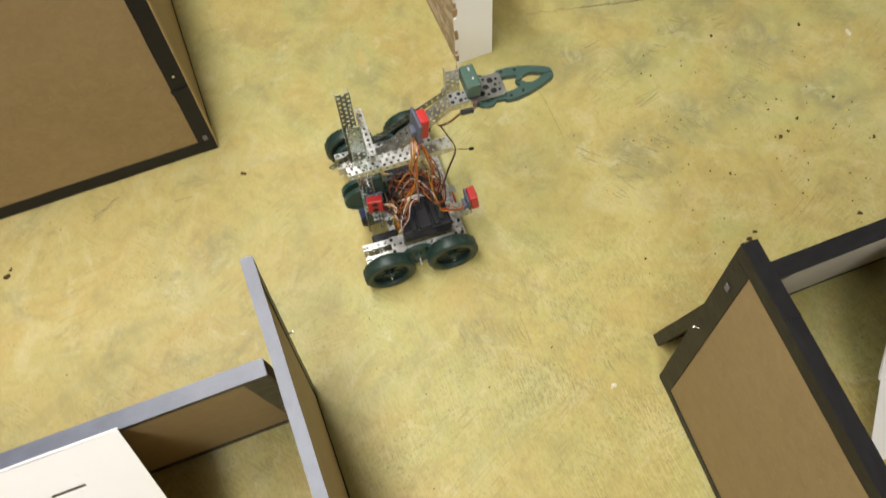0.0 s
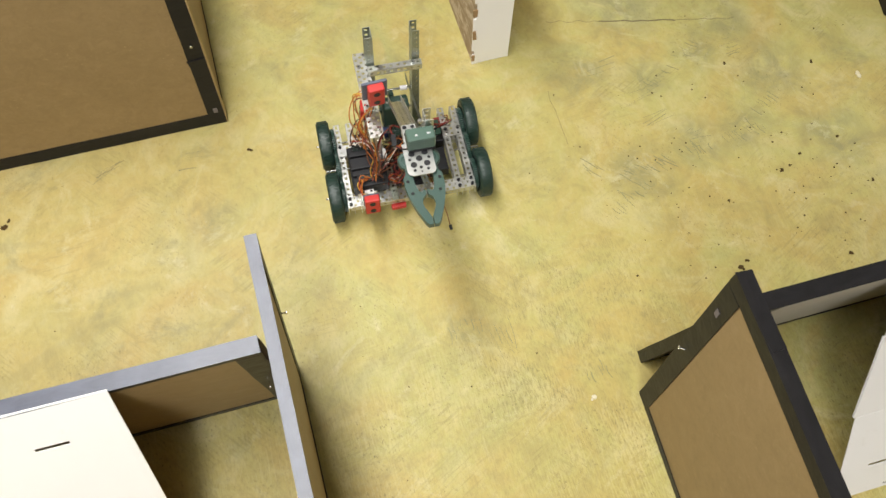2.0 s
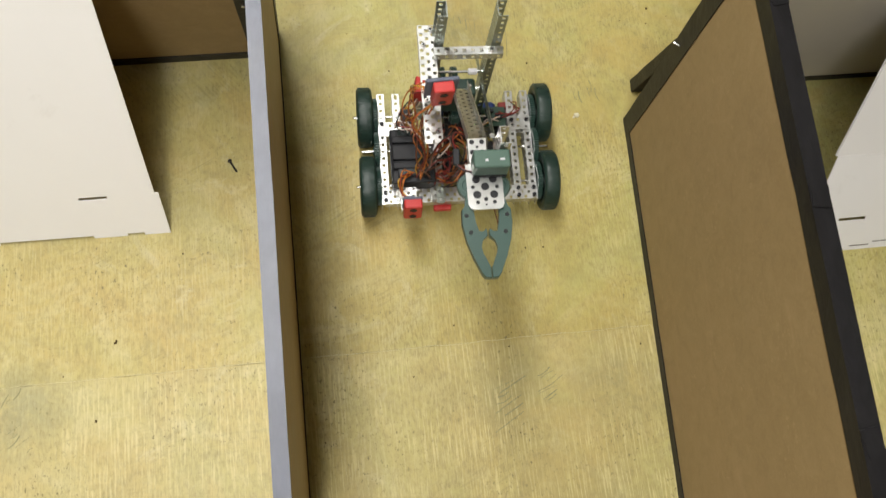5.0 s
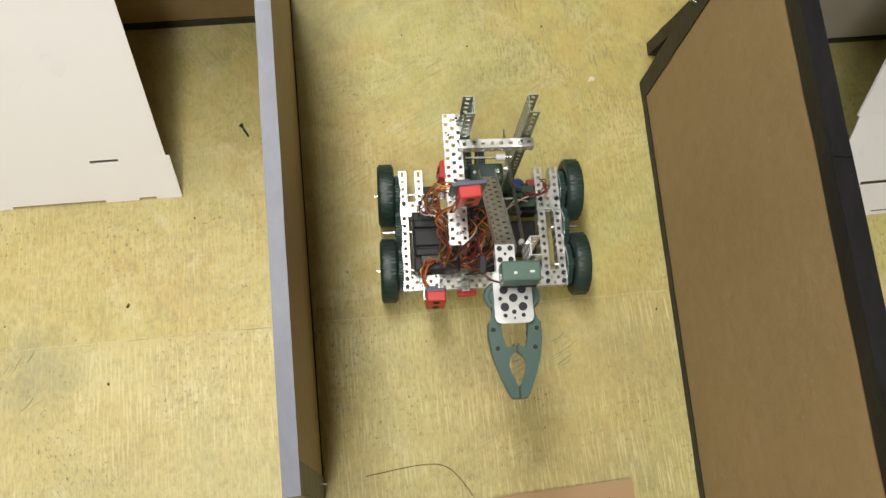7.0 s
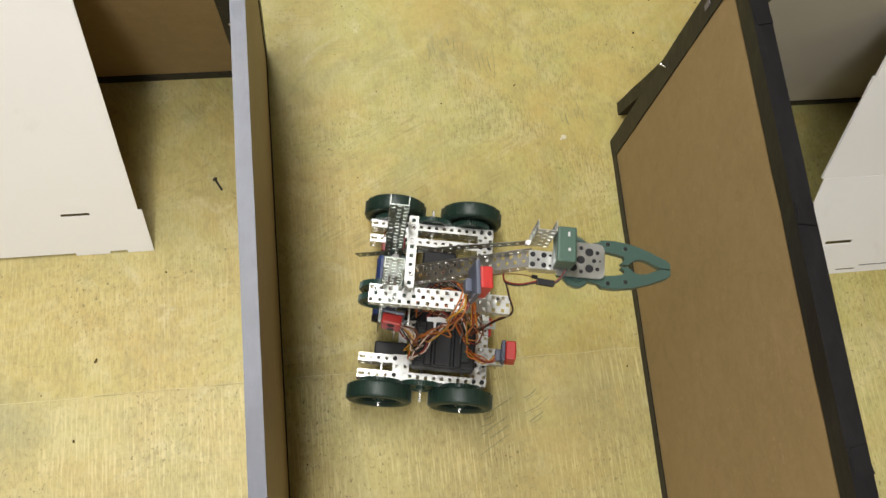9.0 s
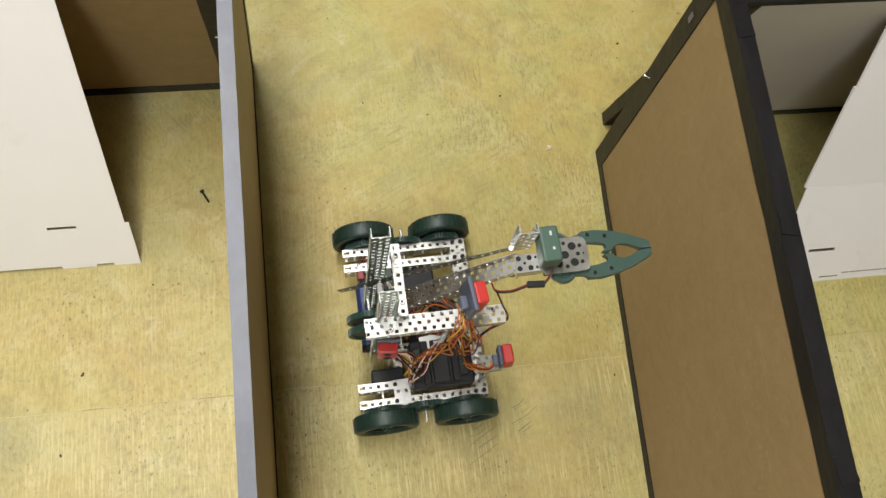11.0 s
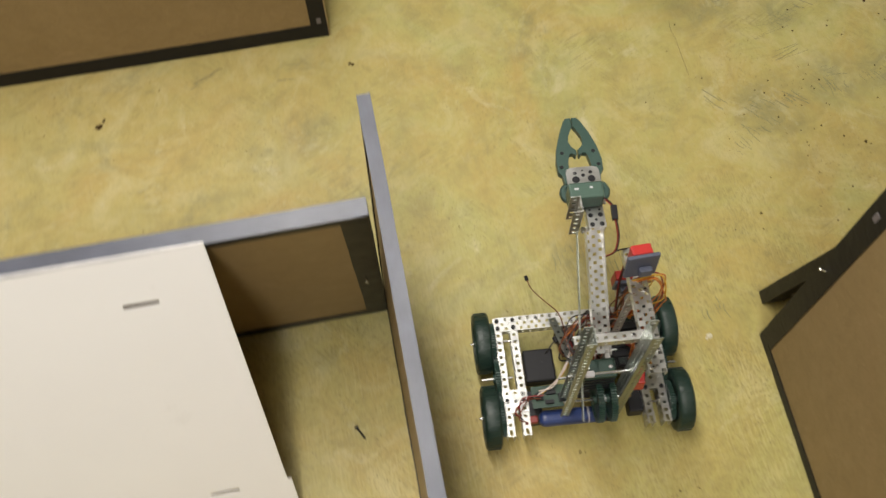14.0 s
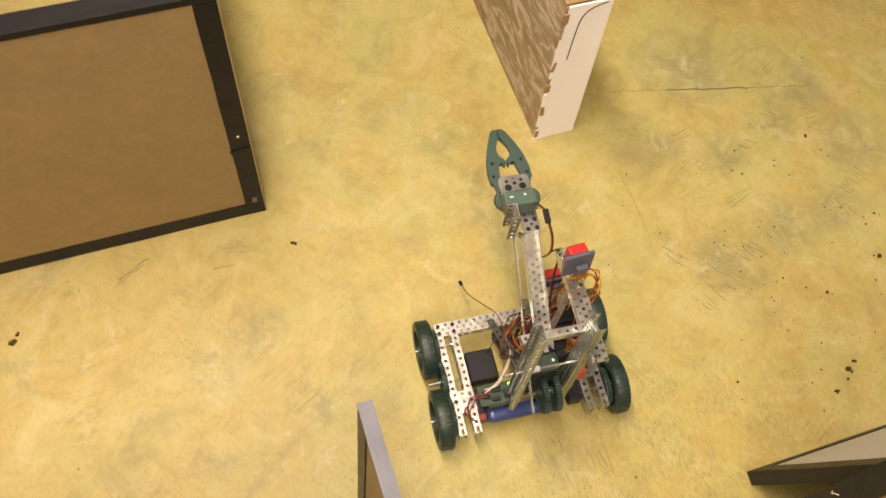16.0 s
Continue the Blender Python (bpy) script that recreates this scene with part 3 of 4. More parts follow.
for x, w, a in ((0.10, 0.03, 8), (0.36, 0.026, -6), (0.63, 0.03, 10), (0.90, 0.024, -9)):
    part("tape_fold", ragged(strip(w, 0.0205, 0.0022, pose(x, 0, H + 0.0022, 0, 0, a), 6, x, 0.0006), 0.0006, 60, x), TAPE, east_panel, "wrinkled fold of black tape")
back_panel = maze_panel("pale board maze panel with a black taped rim, leaning", pose(0.108, 0.055, 0, 11.6, 0, 0), 1.22, H, 0.02, PALE_BOARD, TAPE, cap_w=0.012, bottom_w=0.028)
north_panel = maze_panel("brown hardboard maze panel with black taped rim and bare end", pose(-0.571, 0.822, 0, 0, 0, 180), 1.22, 0.585, 0.03, HARDBOARD, TAPE, tape_w=0.034, cap_w=0.010, bottom_w=0.037, back=RAW_EDGE)
tape_screw(north_panel, (0.017, 0.016, 0.27), (0, 1, 0))
part("metal_plate", boxed(0.009, 0.001, 0.016, pose(0.016, 0.0174, 0.05), 0.0004, 1), INK, north_panel, "small dull metal plate")
part("tape_scrap", ragged(boxed(0.034, 0.003, 0.014, pose(0.018, 0.0172, 0.215, 0, 8, 0)), 0.002, 40), TAPE, north_panel)
behind_panel = maze_panel("bare brown hardboard maze panel butted against the back of another panel", pose(-0.582, 0.842, 0, 0, 0, 90), 0.9, 0.57, 0.018, HARDBOARD, TAPE, cap_w=0.006, bottom_w=0.004, ends=(False, True))
far_panel = maze_panel("black taped maze panel end beside white cardboard", pose(1.015, 0.70, 0, 0, 0, 78), 1.0, H, 0.03, HARDBOARD, TAPE)


def print_bars(parent, place, widths, high=0.003, gap=0.002):
    """Small unreadable print as a row of bars."""
    x = 0.0
    for w in widths:
        part("print_bar", boxed(w, high, 0.0003, place @ pose(x + w / 2, 0, 0)), INK, parent)
        x += w + gap


def basis(origin, u, v):
    u, v = Vector(u).normalized(), Vector(v).normalized()
    w = u.cross(v).normalized()
    v = w.cross(u)
    m = Matrix((u, v, w)).transposed().to_4x4()
    m.translation = origin
    return m


# white cardboard sheet that leans on the cross panel: u runs west, v up the slope
sheet = thing("cardboard_sheet", "white slotted cardboard sheet leaning on a maze panel", "cardboard sheet", basis((-0.744, -0.160, 0.0), (-1, 0.004, 0), (0.010, 0.218, 0.545)), group="cardboard sheets")
XS = [-0.006, 0.0, 0.036, 0.064, 0.074, 0.118, 0.268, 0.312, 0.42, 0.62]
YS = [0.0, 0.006, 0.093, 0.0995, 0.112, 0.125, 0.44, 0.452, 0.499, 0.506, 0.582]
omit = {(0, j) for j in range(3, 6)} | {(0, j) for j in range(6, 10)} | {(2, 0), (5, 0), (7, 0)} | {(4, 2), (6, 2)} | {(4, 8), (6, 8)}
part("sheet", cells(XS, YS, omit, -0.0018), WHITE_CARD, sheet)
print_bars(sheet, pose(0.15, 0.016, 0.0002, 0, 0, 1.5), [0.012, 0.018, 0.009, 0.02, 0.014, 0.022, 0.016], 0.0024)
print_bars(sheet, pose(0.16, 0.0115, 0.0002, 0, 0, 1.5), [0.02, 0.012, 0.016, 0.024, 0.01], 0.0018)
print_bars(sheet, pose(0.20, 0.567, 0.0002), [0.016, 0.03, 0.014, 0.022, 0.02], 0.006)

# folded white cardboard sheet behind the east panel
fold = thing("cardboard_sheet", "white folded cardboard sheet leaning on a pale maze panel", "cardboard sheet", pose(0.348, -0.297, 0.0), group="cardboard sheets")
low = basis((0, 0, 0), (1, 0, 0), (0, 0.105, 0.2))
part("lower_flap", cells([0, 0.055, 0.105, 0.30, 0.35, 0.62], [0, 0.018, 0.075, 0.083, 0.2255], {(1, 2), (3, 2)}, -0.0018, low), WHITE_CARD, fold)
part("upper_flap", cells([-0.004, 0.0, 0.62], [0.0, 0.012, 0.20, 0.382], {(0, 2)}, -0.004, basis((0, 0.1054, 0.2), (1, 0, 0), (-0.02, 0.15, 0.352))), WHITE_CARD, fold)
print_bars(fold, low @ pose(0.142, 0.0175, 0.0002), [0.014, 0.02, 0.016, 0.024, 0.012, 0.02], 0.002)
part("crease", boxed(0.036, 0.0018, 0.0004, low @ pose(0.118, 0.0105, 0.0002)), DIRT, fold, "dark crease line")

# white cardboard far to the east
far_sheet = thing("cardboard_sheet", "large white cardboard sheet propped up, bottom edge on the floor", "cardboard sheet", basis((1.02, 0.68, 0.0), (0.16, -1, 0), (0.25, 0.03, 0.5)), group="cardboard sheets")
part("sheet", cells([0, 0.05, 0.062, 0.30, 0.9], [0, 0.008, 0.09, 0.20, 0.55], {(1, 0), (1, 1), (3, 0)}, -0.004), WHITE_CARD, far_sheet)

# low wall of plywood with a white cardboard end
low_wall = thing("plywood_block", "long plywood block with a torn white cardboard end cover", "wooden block", pose(-0.006, 0.819, 0.0, 0, -0.8, 0))
part("side_sheet", boxed(0.012, 1.1, 0.385, pose(0.008, 0.556, 0.1925), 0.0015, 1), PLY, low_wall, "mottled bare plywood side")
part("core", boxed(0.068, 1.1, 0.38, pose(0.049, 0.556, 0.19)), KRAFT, low_wall)
cover = cells([0.0, 0.006, 0.03, 0.046, 0.0875], [0.0, 0.03, 0.045, 0.15, 0.2, 0.31, 0.34, 0.39], {(0, 1), (0, 3), (0, 5), (0, 6)}, 0.004, basis((0.0, 0.004, 0), (1, 0, 0), (0, 0, 1)))
part("end_cover", ragged(cover, 0.0015, 20), WHITE_CARD, low_wall, "white cardboard end cover")
part("side_cover", boxed(0.004, 1.0, 0.385, pose(0.086, 0.51, 0.1925), 0.001, 1), WHITE_CARD, low_wall)
part("crease", cable(bmesh.new(), [(0.078, -0.0005, 0.386), (0.05, -0.0008, 0.378), (0.034, -0.0008, 0.36), (0.029, -0.0008, 0.32), (0.026, -0.0008, 0.25)], 0.001, 5), DIRT, low_wall, "dark crease line")
for k, z in enumerate((0.02, 0.1, 0.17, 0.235, 0.30, 0.36)):
    part("torn_edge", ragged(boxed(0.006 + 0.002 * (k % 3), 0.003, 0.02 + 0.008 * (k % 2), pose(0.003, 0.0005, z)), 0.003, 60, k), KRAFT, low_wall, "torn brown cardboard edge")
part("top_strip", boxed(0.084, 1.1, 0.004, pose(0.044, 0.558, 0.389), 0.001, 1), KRAFT, low_wall)

# brown cardboard lying at the southern edge
kraft = thing("cardboard_piece", "flat piece of brown cardboard lying on the floor", "cardboard", pose(-0.21, -0.86, 0.002))
kb = cells([-0.19, -0.1, 0.0, 0.16, 0.21], [-0.16, -0.05, 0.1, 0.160], {(3, 2)}, 0.004, pose(0, 0, 0, 0, 0, 1.5))
part("sheet", kb, KRAFT, kraft)
mk = Matrix.Translation((0.12, 0.135, 0.0044)) @ pose(0, 0, 0, 0, 0, -25)
part("dark_mark", boxed(0.014, 0.003, 0.0004, mk), DIRT, kraft)

# loose bits on the floor
def screw_on_floor(x, y, a):
    t = thing("screw", "small black screw lying on the floor", "screw", pose(x, y, 0.0, 0, 0, a))
    part("shank", rod(bmesh.new(), (0, 0, 0.003), (0.022, 0, 0.0022), 0.0018, 8), BLACK, t)
    part("head", rod(bmesh.new(), (-0.003, 0, 0.0038), (0.0, 0, 0.0038), 0.0038, 10), BLACK, t)


screw_on_floor(-0.634, -0.041, -62)


def crumb(x, y, r, mat, name="crumb", label="dark crumb of dirt on the yellow floor"):
    bm = bmesh.new()
    for k in range(3):
        a = random.uniform(0, 6.28)
        bmesh.ops.create_icosphere(bm, subdivisions=1, radius=r * random.uniform(0.45, 0.8), matrix=Matrix.Translation((math.cos(a) * r * 0.6, math.sin(a) * r * 0.6, r * 0.2)) @ Matrix.Diagonal((1, 1, 0.45, 1)))
    ragged(bm, r * 0.3, 1.2 / r, random.random() * 9)
    ob = part(name, bm, mat, m=pose(x, y, 0.0005))
    return tagged(ob, label, "debris", group="floor crumbs")


for x, y, r in [(-0.536, 0.721, 0.008), (0.565, 0.670, 0.006), (-1.056, 0.668, 0.011), (-1.046, 0.679, 0.006), (0.619, 0.149, 0.006), (0.339, 0.148, 0.006), (0.382, 0.177, 0.009),
                (0.40, 0.19, 0.006), (-0.830, -0.341, 0.0045), (-0.859, -0.465, 0.0035), (-0.083, 0.116, 0.003), (-0.72, -0.20, 0.003), (0.37, 0.165, 0.005), (0.624, 0.401, 0.005), (0.764, 0.623, 0.006), (0.726, 0.417, 0.006), (0.564, 0.372, 0.008), (0.59, 0.378, 0.005), (0.748, 0.298, 0.006), (0.424, 0.330, 0.006)]:
    crumb(x, y, r * 0.72, DIRT)
crumb(-0.008, 0.0, 0.0065, FLAKE, "paint_flake", "pale flake of paint on the yellow floor")
crumb(0.85, 0.56, 0.008, FLAKE, "paint_flake", "pale flake of paint on the yellow floor")

hair = thing("loose_wire", "thin dark loose wire curled on the floor", "wire")
part("strand", cable(bmesh.new(), [(-0.47, -0.648, 0.001), (-0.38, -0.64, 0.002), (-0.34, -0.65, 0.003), (-0.31, -0.69, 0.002), (-0.30, -0.72, 0.001)], 0.00045, 5), DIRT, hair)

specks = bmesh.new()
for k in range(330):
    x, y = random.uniform(-1.25, 1.0), random.uniform(-0.85, 1.1)
    if noise.noise(Vector((x * 2.2, y * 2.2, 4.0))) < random.uniform(-0.3, 0.45) + (0.12 if y > 0.25 else 0.0):
        continue
    r = random.uniform(0.0006, 0.0019)
    bmesh.ops.create_icosphere(specks, subdivisions=1, radius=r, matrix=pose(x, y, 0.0002, 0, 0, random.uniform(0, 180)) @ Matrix.Diagonal((1.0, random.uniform(0.5, 1.6), 0.35, 1)))
for k in range(150):
    x, y = random.gauss(0.52, 0.24), random.gauss(0.33, 0.20)
    if x < 0.13 or y < 0.08:
        continue
    r = random.uniform(0.0008, 0.0026)
    bmesh.ops.create_icosphere(specks, subdivisions=1, radius=r, matrix=pose(x, y, 0.0002, 0, 0, random.uniform(0, 180)) @ Matrix.Diagonal((1.0, random.uniform(0.4, 1.3), 0.35, 1)))
tagged(part("floor_grit", specks, DIRT), "scattered dark grit specks on the yellow floor", "grit", kind="stuff")


# ---------------------------------------------------------------- the robot
# x to its right, y ahead, z up, the origin on the floor amid the wheels
robot = thing("claw_robot", "four-wheeled metal kit robot with a green claw arm and red sensors", "robot")

RAIL_Z = 0.064
wheels = []


def wheel(x, y, s):
    """A rubber-tyred wheel on the axle at (x, y); s is -1 on the left."""
    prof = [(0.036, -0.0125), (0.0455, -0.0134), (0.0488, -0.0122), (0.0506, -0.0080), (0.0510, 0.0), (0.0506, 0.0080), (0.0488, 0.0122), (0.0455, 0.0134), (0.036, 0.0125), (0.036, -0.0125)]
    w = part("wheel", lathe(bmesh.new(), prof, n=56), TYRE, robot, "dark green rubber tyre on a spoked rim", True, pose(x, y, 0.0512))
    tread = bmesh.new()
    for k in range(36):
        a = 2 * math.pi * k / 36
        box(tread, 0.021, 0.0022, 0.0012, Matrix.Rotation(a, 4, "X") @ pose(0, 0, 0.0509, 0, 0, 12 if k % 2 else -12))
    part("tread", tread, TYRE, w)
    rim = bmesh.new()
    lathe(rim, [(0.0345, -0.008), (0.0362, -0.008), (0.0362, 0.008), (0.0345, 0.008), (0.0345, -0.008)], n=40)
    lathe(rim, [(0.003, -0.009), (0.009, -0.009), (0.010, 0.0), (0.009, 0.009), (0.003, 0.009), (0.003, -0.009)], n=24)
    for k in range(6):
        box(rim, 0.006, 0.005, 0.027, Matrix.Rotation(k * math.pi / 3, 4, "X") @ pose(0, 0, 0.0222), 0.001, 1)
    lathe(rim, [(0.009, -0.002), (0.035, -0.002), (0.035, 0.001), (0.009, 0.001), (0.009, -0.002)], n=32)
    part("rim", rim, RIM, w)
    part("collar", rod(bmesh.new(), (s * 0.007, 0, 0), (s * 0.0135, 0, 0), 0.005, 14), GEAR, w)
    part("axle_tip", boxed(0.012, 0.0035, 0.0035, pose(s * 0.0135, 0, 0), 0.0006, 1), BRIGHT, w, "bright square axle tip")
    wheels.append((w, s))


def gear(name, r, thick, m, parent, mat=None, teeth=None, hub=True):
    n = teeth or int(r * 1400)
    bm = bmesh.new()
    rings = []
    for a in (-thick / 2, thick / 2):
        ring = []
        for k in range(n * 4):
            rr = r if k % 4 in (1, 2) else r - 0.0028
            t = 2 * math.pi * k / (n * 4)
            ring.append(bm.verts.new(m @ Vector((a, rr * math.cos(t), rr * math.sin(t)))))
        rings.append(ring)
    k4 = n * 4
    for k in range(k4):
        bm.faces.new((rings[0][k], rings[0][(k + 1) % k4], rings[1][(k + 1) % k4], rings[1][k]))
    inner = [[bm.verts.new(m @ Vector((a, (r - 0.007) * math.cos(2 * math.pi * k / k4), (r - 0.007) * math.sin(2 * math.pi * k / k4)))) for k in range(k4)] for a in (-thick / 2, thick / 2)]
    dish = [[bm.verts.new(m @ Vector((a * 0.5, (r - 0.008) * math.cos(2 * math.pi * k / k4), (r - 0.008) * math.sin(2 * math.pi * k / k4)))) for k in range(k4)] for a in (-thick / 2, thick / 2)]
    for s in (0, 1):
        for k in range(k4):
            bm.faces.new((rings[s][k], rings[s][(k + 1) % k4], inner[s][(k + 1) % k4], inner[s][k]))
            bm.faces.new((inner[s][k], inner[s][(k + 1) % k4], dish[s][(k + 1) % k4], dish[s][k]))
        bm.faces.new(dish[s])
    if hub:
        lathe(bm, [(0.002, -thick * 0.8), (0.007, -thick * 0.8), (0.007, thick * 0.8), (0.002, thick * 0.8), (0.002, -thick * 0.8)], m, 18)
    return part(name, bm, mat or GEAR, parent, "toothed dark green plastic gear")


for s in (-1, 1):
    for y in (-0.064, 0.064):
        wheel(s * 0.154, y, s)
    for y in (-0.064, 0.0, 0.064):
        gear("drive_gear", 0.0325, 0.008, pose(s * 0.1362, y, 0.051), robot)
    part("axle", boxed(0.052, 0.0035, 0.0035, pose(s * 0.136, 0.0, 0.051), 0.0005, 1), BRIGHT, robot)
    for x in (0.1258, 0.0995):
        part("chassis_rail", channel(16, 1, 2, True), STEEL, robot, m=pose(s * x, 0.0, RAIL_Z, 0, 0, 90))
    for y in (-0.064, 0.064):
        part("axle", boxed(0.06, 0.0035, 0.0035, pose(s * 0.124, y, 0.051), 0.0005, 1), BRIGHT, robot)
    part("drive_motor", boxed(0.024, 0.052, 0.03, pose(s * 0.082, -0.052, 0.040), 0.003), BLACK, robot)

part("cross_channel", channel(20, 2, 1), STEEL, robot, m=pose(0, 0.089, RAIL_Z + 0.0015))
part("cross_bar", channel(20, 1, 1), STEEL, robot, m=pose(0, -0.034, RAIL_Z - 0.016))
part("gusset_plate", perforated(bmesh.new(), 3, 3, Matrix()), STEEL, robot, m=pose(-0.1115, -0.045, RAIL_Z + 0.0022))
part("gusset_plate", perforated(bmesh.new(), 3, 2, Matrix()), STEEL, robot, m=pose(0.1115, -0.034, RAIL_Z + 0.0022))
part("inner_rail", channel(13, 1, 1), STEEL, robot, m=pose(0.044, 0.018, RAIL_Z + 0.010, 0, 0, 90))

# tower
# the uprights' dark reflections are put into their steel colour
for x, turn in ((-0.031, 1), (0.041, -1)):
    part("upright", channel(27, 2, 1), DULL_SHADED, robot, m=along((x, -0.064, 0.044), (x, -0.064, 0.3869), (turn, 0, 0)))
part("crossbar", channel(8, 1, 1), STEEL, robot, m=pose(0.004, -0.0415, 0.312))
part("top_channel", channel(15, 2, 1), STEEL, robot, m=pose(0.0625, 0.002, 0.297, 0, 0, 90))
# lift gears behind the tower and their shafts
gear("lift_gear", 0.036, 0.009, pose(0.006, -0.074, 0.132), robot)
gear("lift_gear", 0.036, 0.009, pose(0.026, -0.074, 0.132), robot)
gear("pinion", 0.012, 0.012, pose(0.006, -0.03, 0.115), robot)
for y, z in ((-0.074, 0.132), (-0.06, 0.215), (-0.03, 0.115)):
    part("shaft", boxed(0.105, 0.0036, 0.0036, pose(0.006, y, z), 0.0005, 1), BRIGHT, robot)
part("spacer", rod(bmesh.new(), (0.011, -0.074, 0.132), (0.021, -0.074, 0.132), 0.005, 14), LABEL, robot, "white plastic spacer")
part("spacer", rod(bmesh.new(), (-0.022, -0.06, 0.215), (-0.008, -0.06, 0.215), 0.005, 14), LABEL, robot, "white plastic spacer")
part("lift_motor", boxed(0.035, 0.05, 0.03, pose(0.004, -0.028, 0.085), 0.003), BLACK, robot)

# the two bars of the arm
part("arm_channel", channel(15, 2, 1), STEEL, robot, m=along((0.008, -0.031, 0.214), (0.006, 0.124, 0.331), (0, 0, -1)))
part("arm_bar", perforated(bmesh.new(), 23, 1, Matrix()), DULL_SHADED, robot, m=along((-0.029, -0.118, 0.176), (-0.0175, 0.128, 0.338), (1, 0, 0.05)))
part("strut", perforated(bmesh.new(), 10, 1, Matrix(), 0.0042), DULL_SHADED, robot, "flat perforated steel strut", m=along((-0.034, 0.088, 0.075), (-0.012, -0.03, 0.115)))

# claw, built about its own axis: y ahead, its root at (0.005, 0.12, 0.338)
CL = pose(0.004, 0.002, 0.341)
part("claw_bracket", channel(3, 2, 1), STEEL, robot, m=CL @ pose(0.006, 0.132, 0.0, 0, 0, 90))
part("bracket_upright", channel(5, 2, 1), STEEL, robot, m=CL @ along((-0.020, 0.126, -0.016), (-0.020, 0.126, 0.047), (1, 0, 0)))


def claw_plate():
    """The bright plate over the claw's gears, with round holes."""
    bm = bmesh.new()
    hw, y0, y1, c = 0.0245, 0.148, 0.213, 0.008
    out = [(-hw, y0), (hw, y0), (hw, y1 - c), (hw - c * 0.3, y1 - c * 0.3), (hw - c, y1), (-hw + c, y1), (-hw + c * 0.3, y1 - c * 0.3), (-hw, y1 - c)]
    low = [bm.verts.new(CL @ Vector((x, y, 0.0))) for x, y in out]
    top = [bm.verts.new(CL @ Vector((x, y, 0.0016))) for x, y in out]
    for k in range(len(out)):
        n = (k + 1) % len(out)
        bm.faces.new((low[k], low[n], top[n], top[k]))
    bm.faces.new(low), bm.faces.new(top)
    p = part("claw_plate", bm, STEEL, robot, "bright steel plate with round holes")
    for x, y, r in [(-0.0115, 0.170, 0.0054), (0.0115, 0.170, 0.0054), (0, 0.1805, 0.0056), (-0.0115, 0.192, 0.0056), (0.0115, 0.192, 0.0056), (-0.0165, 0.181, 0.0027), (0.0165, 0.181, 0.0027),
                    (0, 0.1985, 0.0029), (-0.0115, 0.203, 0.0027), (0.0115, 0.203, 0.0027), (0, 0.2065, 0.0014)]:
        part("round_hole", lathe(bmesh.new(), [(r * 0.98, 0), (r, 0.0002), (r, 0.0005), (r * 0.98, 0.0006)], CL @ Matrix.Translation((x, y, 0.0015)) @ pose(0, 0, 0, 0, -90, 0), 18), BLACK, p)
    return p


claw_plate()
root = part("root_plate", boxed(0.026, 0.037, 0.0012, CL @ pose(0.006, 0.1285, 0.0024), 0.0005, 1), STEEL, robot, "bright steel plate with round holes")
for x, y, r in [(-0.007, 0.006, 0.0036), (0.007, 0.006, 0.0036), (-0.007, -0.009, 0.0036), (0.007, -0.009, 0.0036), (0, -0.0015, 0.0020), (-0.007, 0.0145, 0.0018), (0.007, 0.0145, 0.0018)]:
    part("round_hole", lathe(bmesh.new(), [(r * 0.98, 0), (r, 0.0002), (r, 0.0005), (r * 0.98, 0.0006)], CL @ Matrix.Translation((0.006 + x, 0.1245 + y, 0.0028)) @ pose(0, 0, 0, 0, -90, 0), 18), BLACK, root)


def jaw(s):
    """One jaw: a flat plastic casting with an arched inner edge."""
    out = [(0.017, 0.186), (0.0265, 0.190), (0.0285, 0.206), (0.0335, 0.211), (0.0342, 0.230), (0.0300, 0.254), (0.0225, 0.277), (0.0130, 0.300), (0.0085, 0.3055), (0.0006, 0.306)]
    back = [(0.0006, 0.291), (0.0040, 0.286), (0.0098, 0.273), (0.0116, 0.264), (0.0092, 0.254), (0.0030, 0.249), (0.0012, 0.248), (0.0012, 0.240), (0.0030, 0.237), (0.0072, 0.243), (0.0130, 0.242), (0.0158, 0.228), (0.0180, 0.214)]
    ring = [(s * x, y) for x, y in out + back]
    bm = bmesh.new()
    z0, z1 = -0.016, -0.005
    low = [bm.verts.new(CL @ Vector((x, y, z0))) for x, y in ring]
    top = [bm.verts.new(CL @ Vector((x, y, z1))) for x, y in ring]
    for k in range(len(ring)):
        n = (k + 1) % len(ring)
        bm.faces.new((low[k], low[n], top[n], top[k]))
    rim = [bm.faces.new(low), bm.faces.new(top)]
    bmesh.ops.bevel(bm, geom=list(rim[1].edges), offset=0.0009, segments=1, affect="EDGES")
    j = part("jaw", bm, CLAW, robot, "grey-green plastic claw jaw")
    for x, y in ((0.0275, 0.219), (0.0235, 0.243)):
        part("hole_rim", lathe(bmesh.new(), [(0.0031, 0), (0.0041, 0), (0.0041, 0.0007), (0.0031, 0.0007), (0.0031, 0)], CL @ Matrix.Translation((s * x, y, z1)) @ pose(0, 0, 0, 0, -90, 0), 14), MOTOR, j)
        part("rivet", lathe(bmesh.new(), [(0.0028, 0), (0.0031, 0.001), (0.0031, 0.0012), (0.0024, 0.0017)], CL @ Matrix.Translation((s * x, y, z1)) @ pose(0, 0, 0, 0, -90, 0), 14), BLACK, j)
    part("jaw_link", boxed(0.0065, 0.044, 0.006, CL @ pose(s * 0.021, 0.203, -0.019, 0, 0, -s * 8), 0.001, 1), GEAR, j)


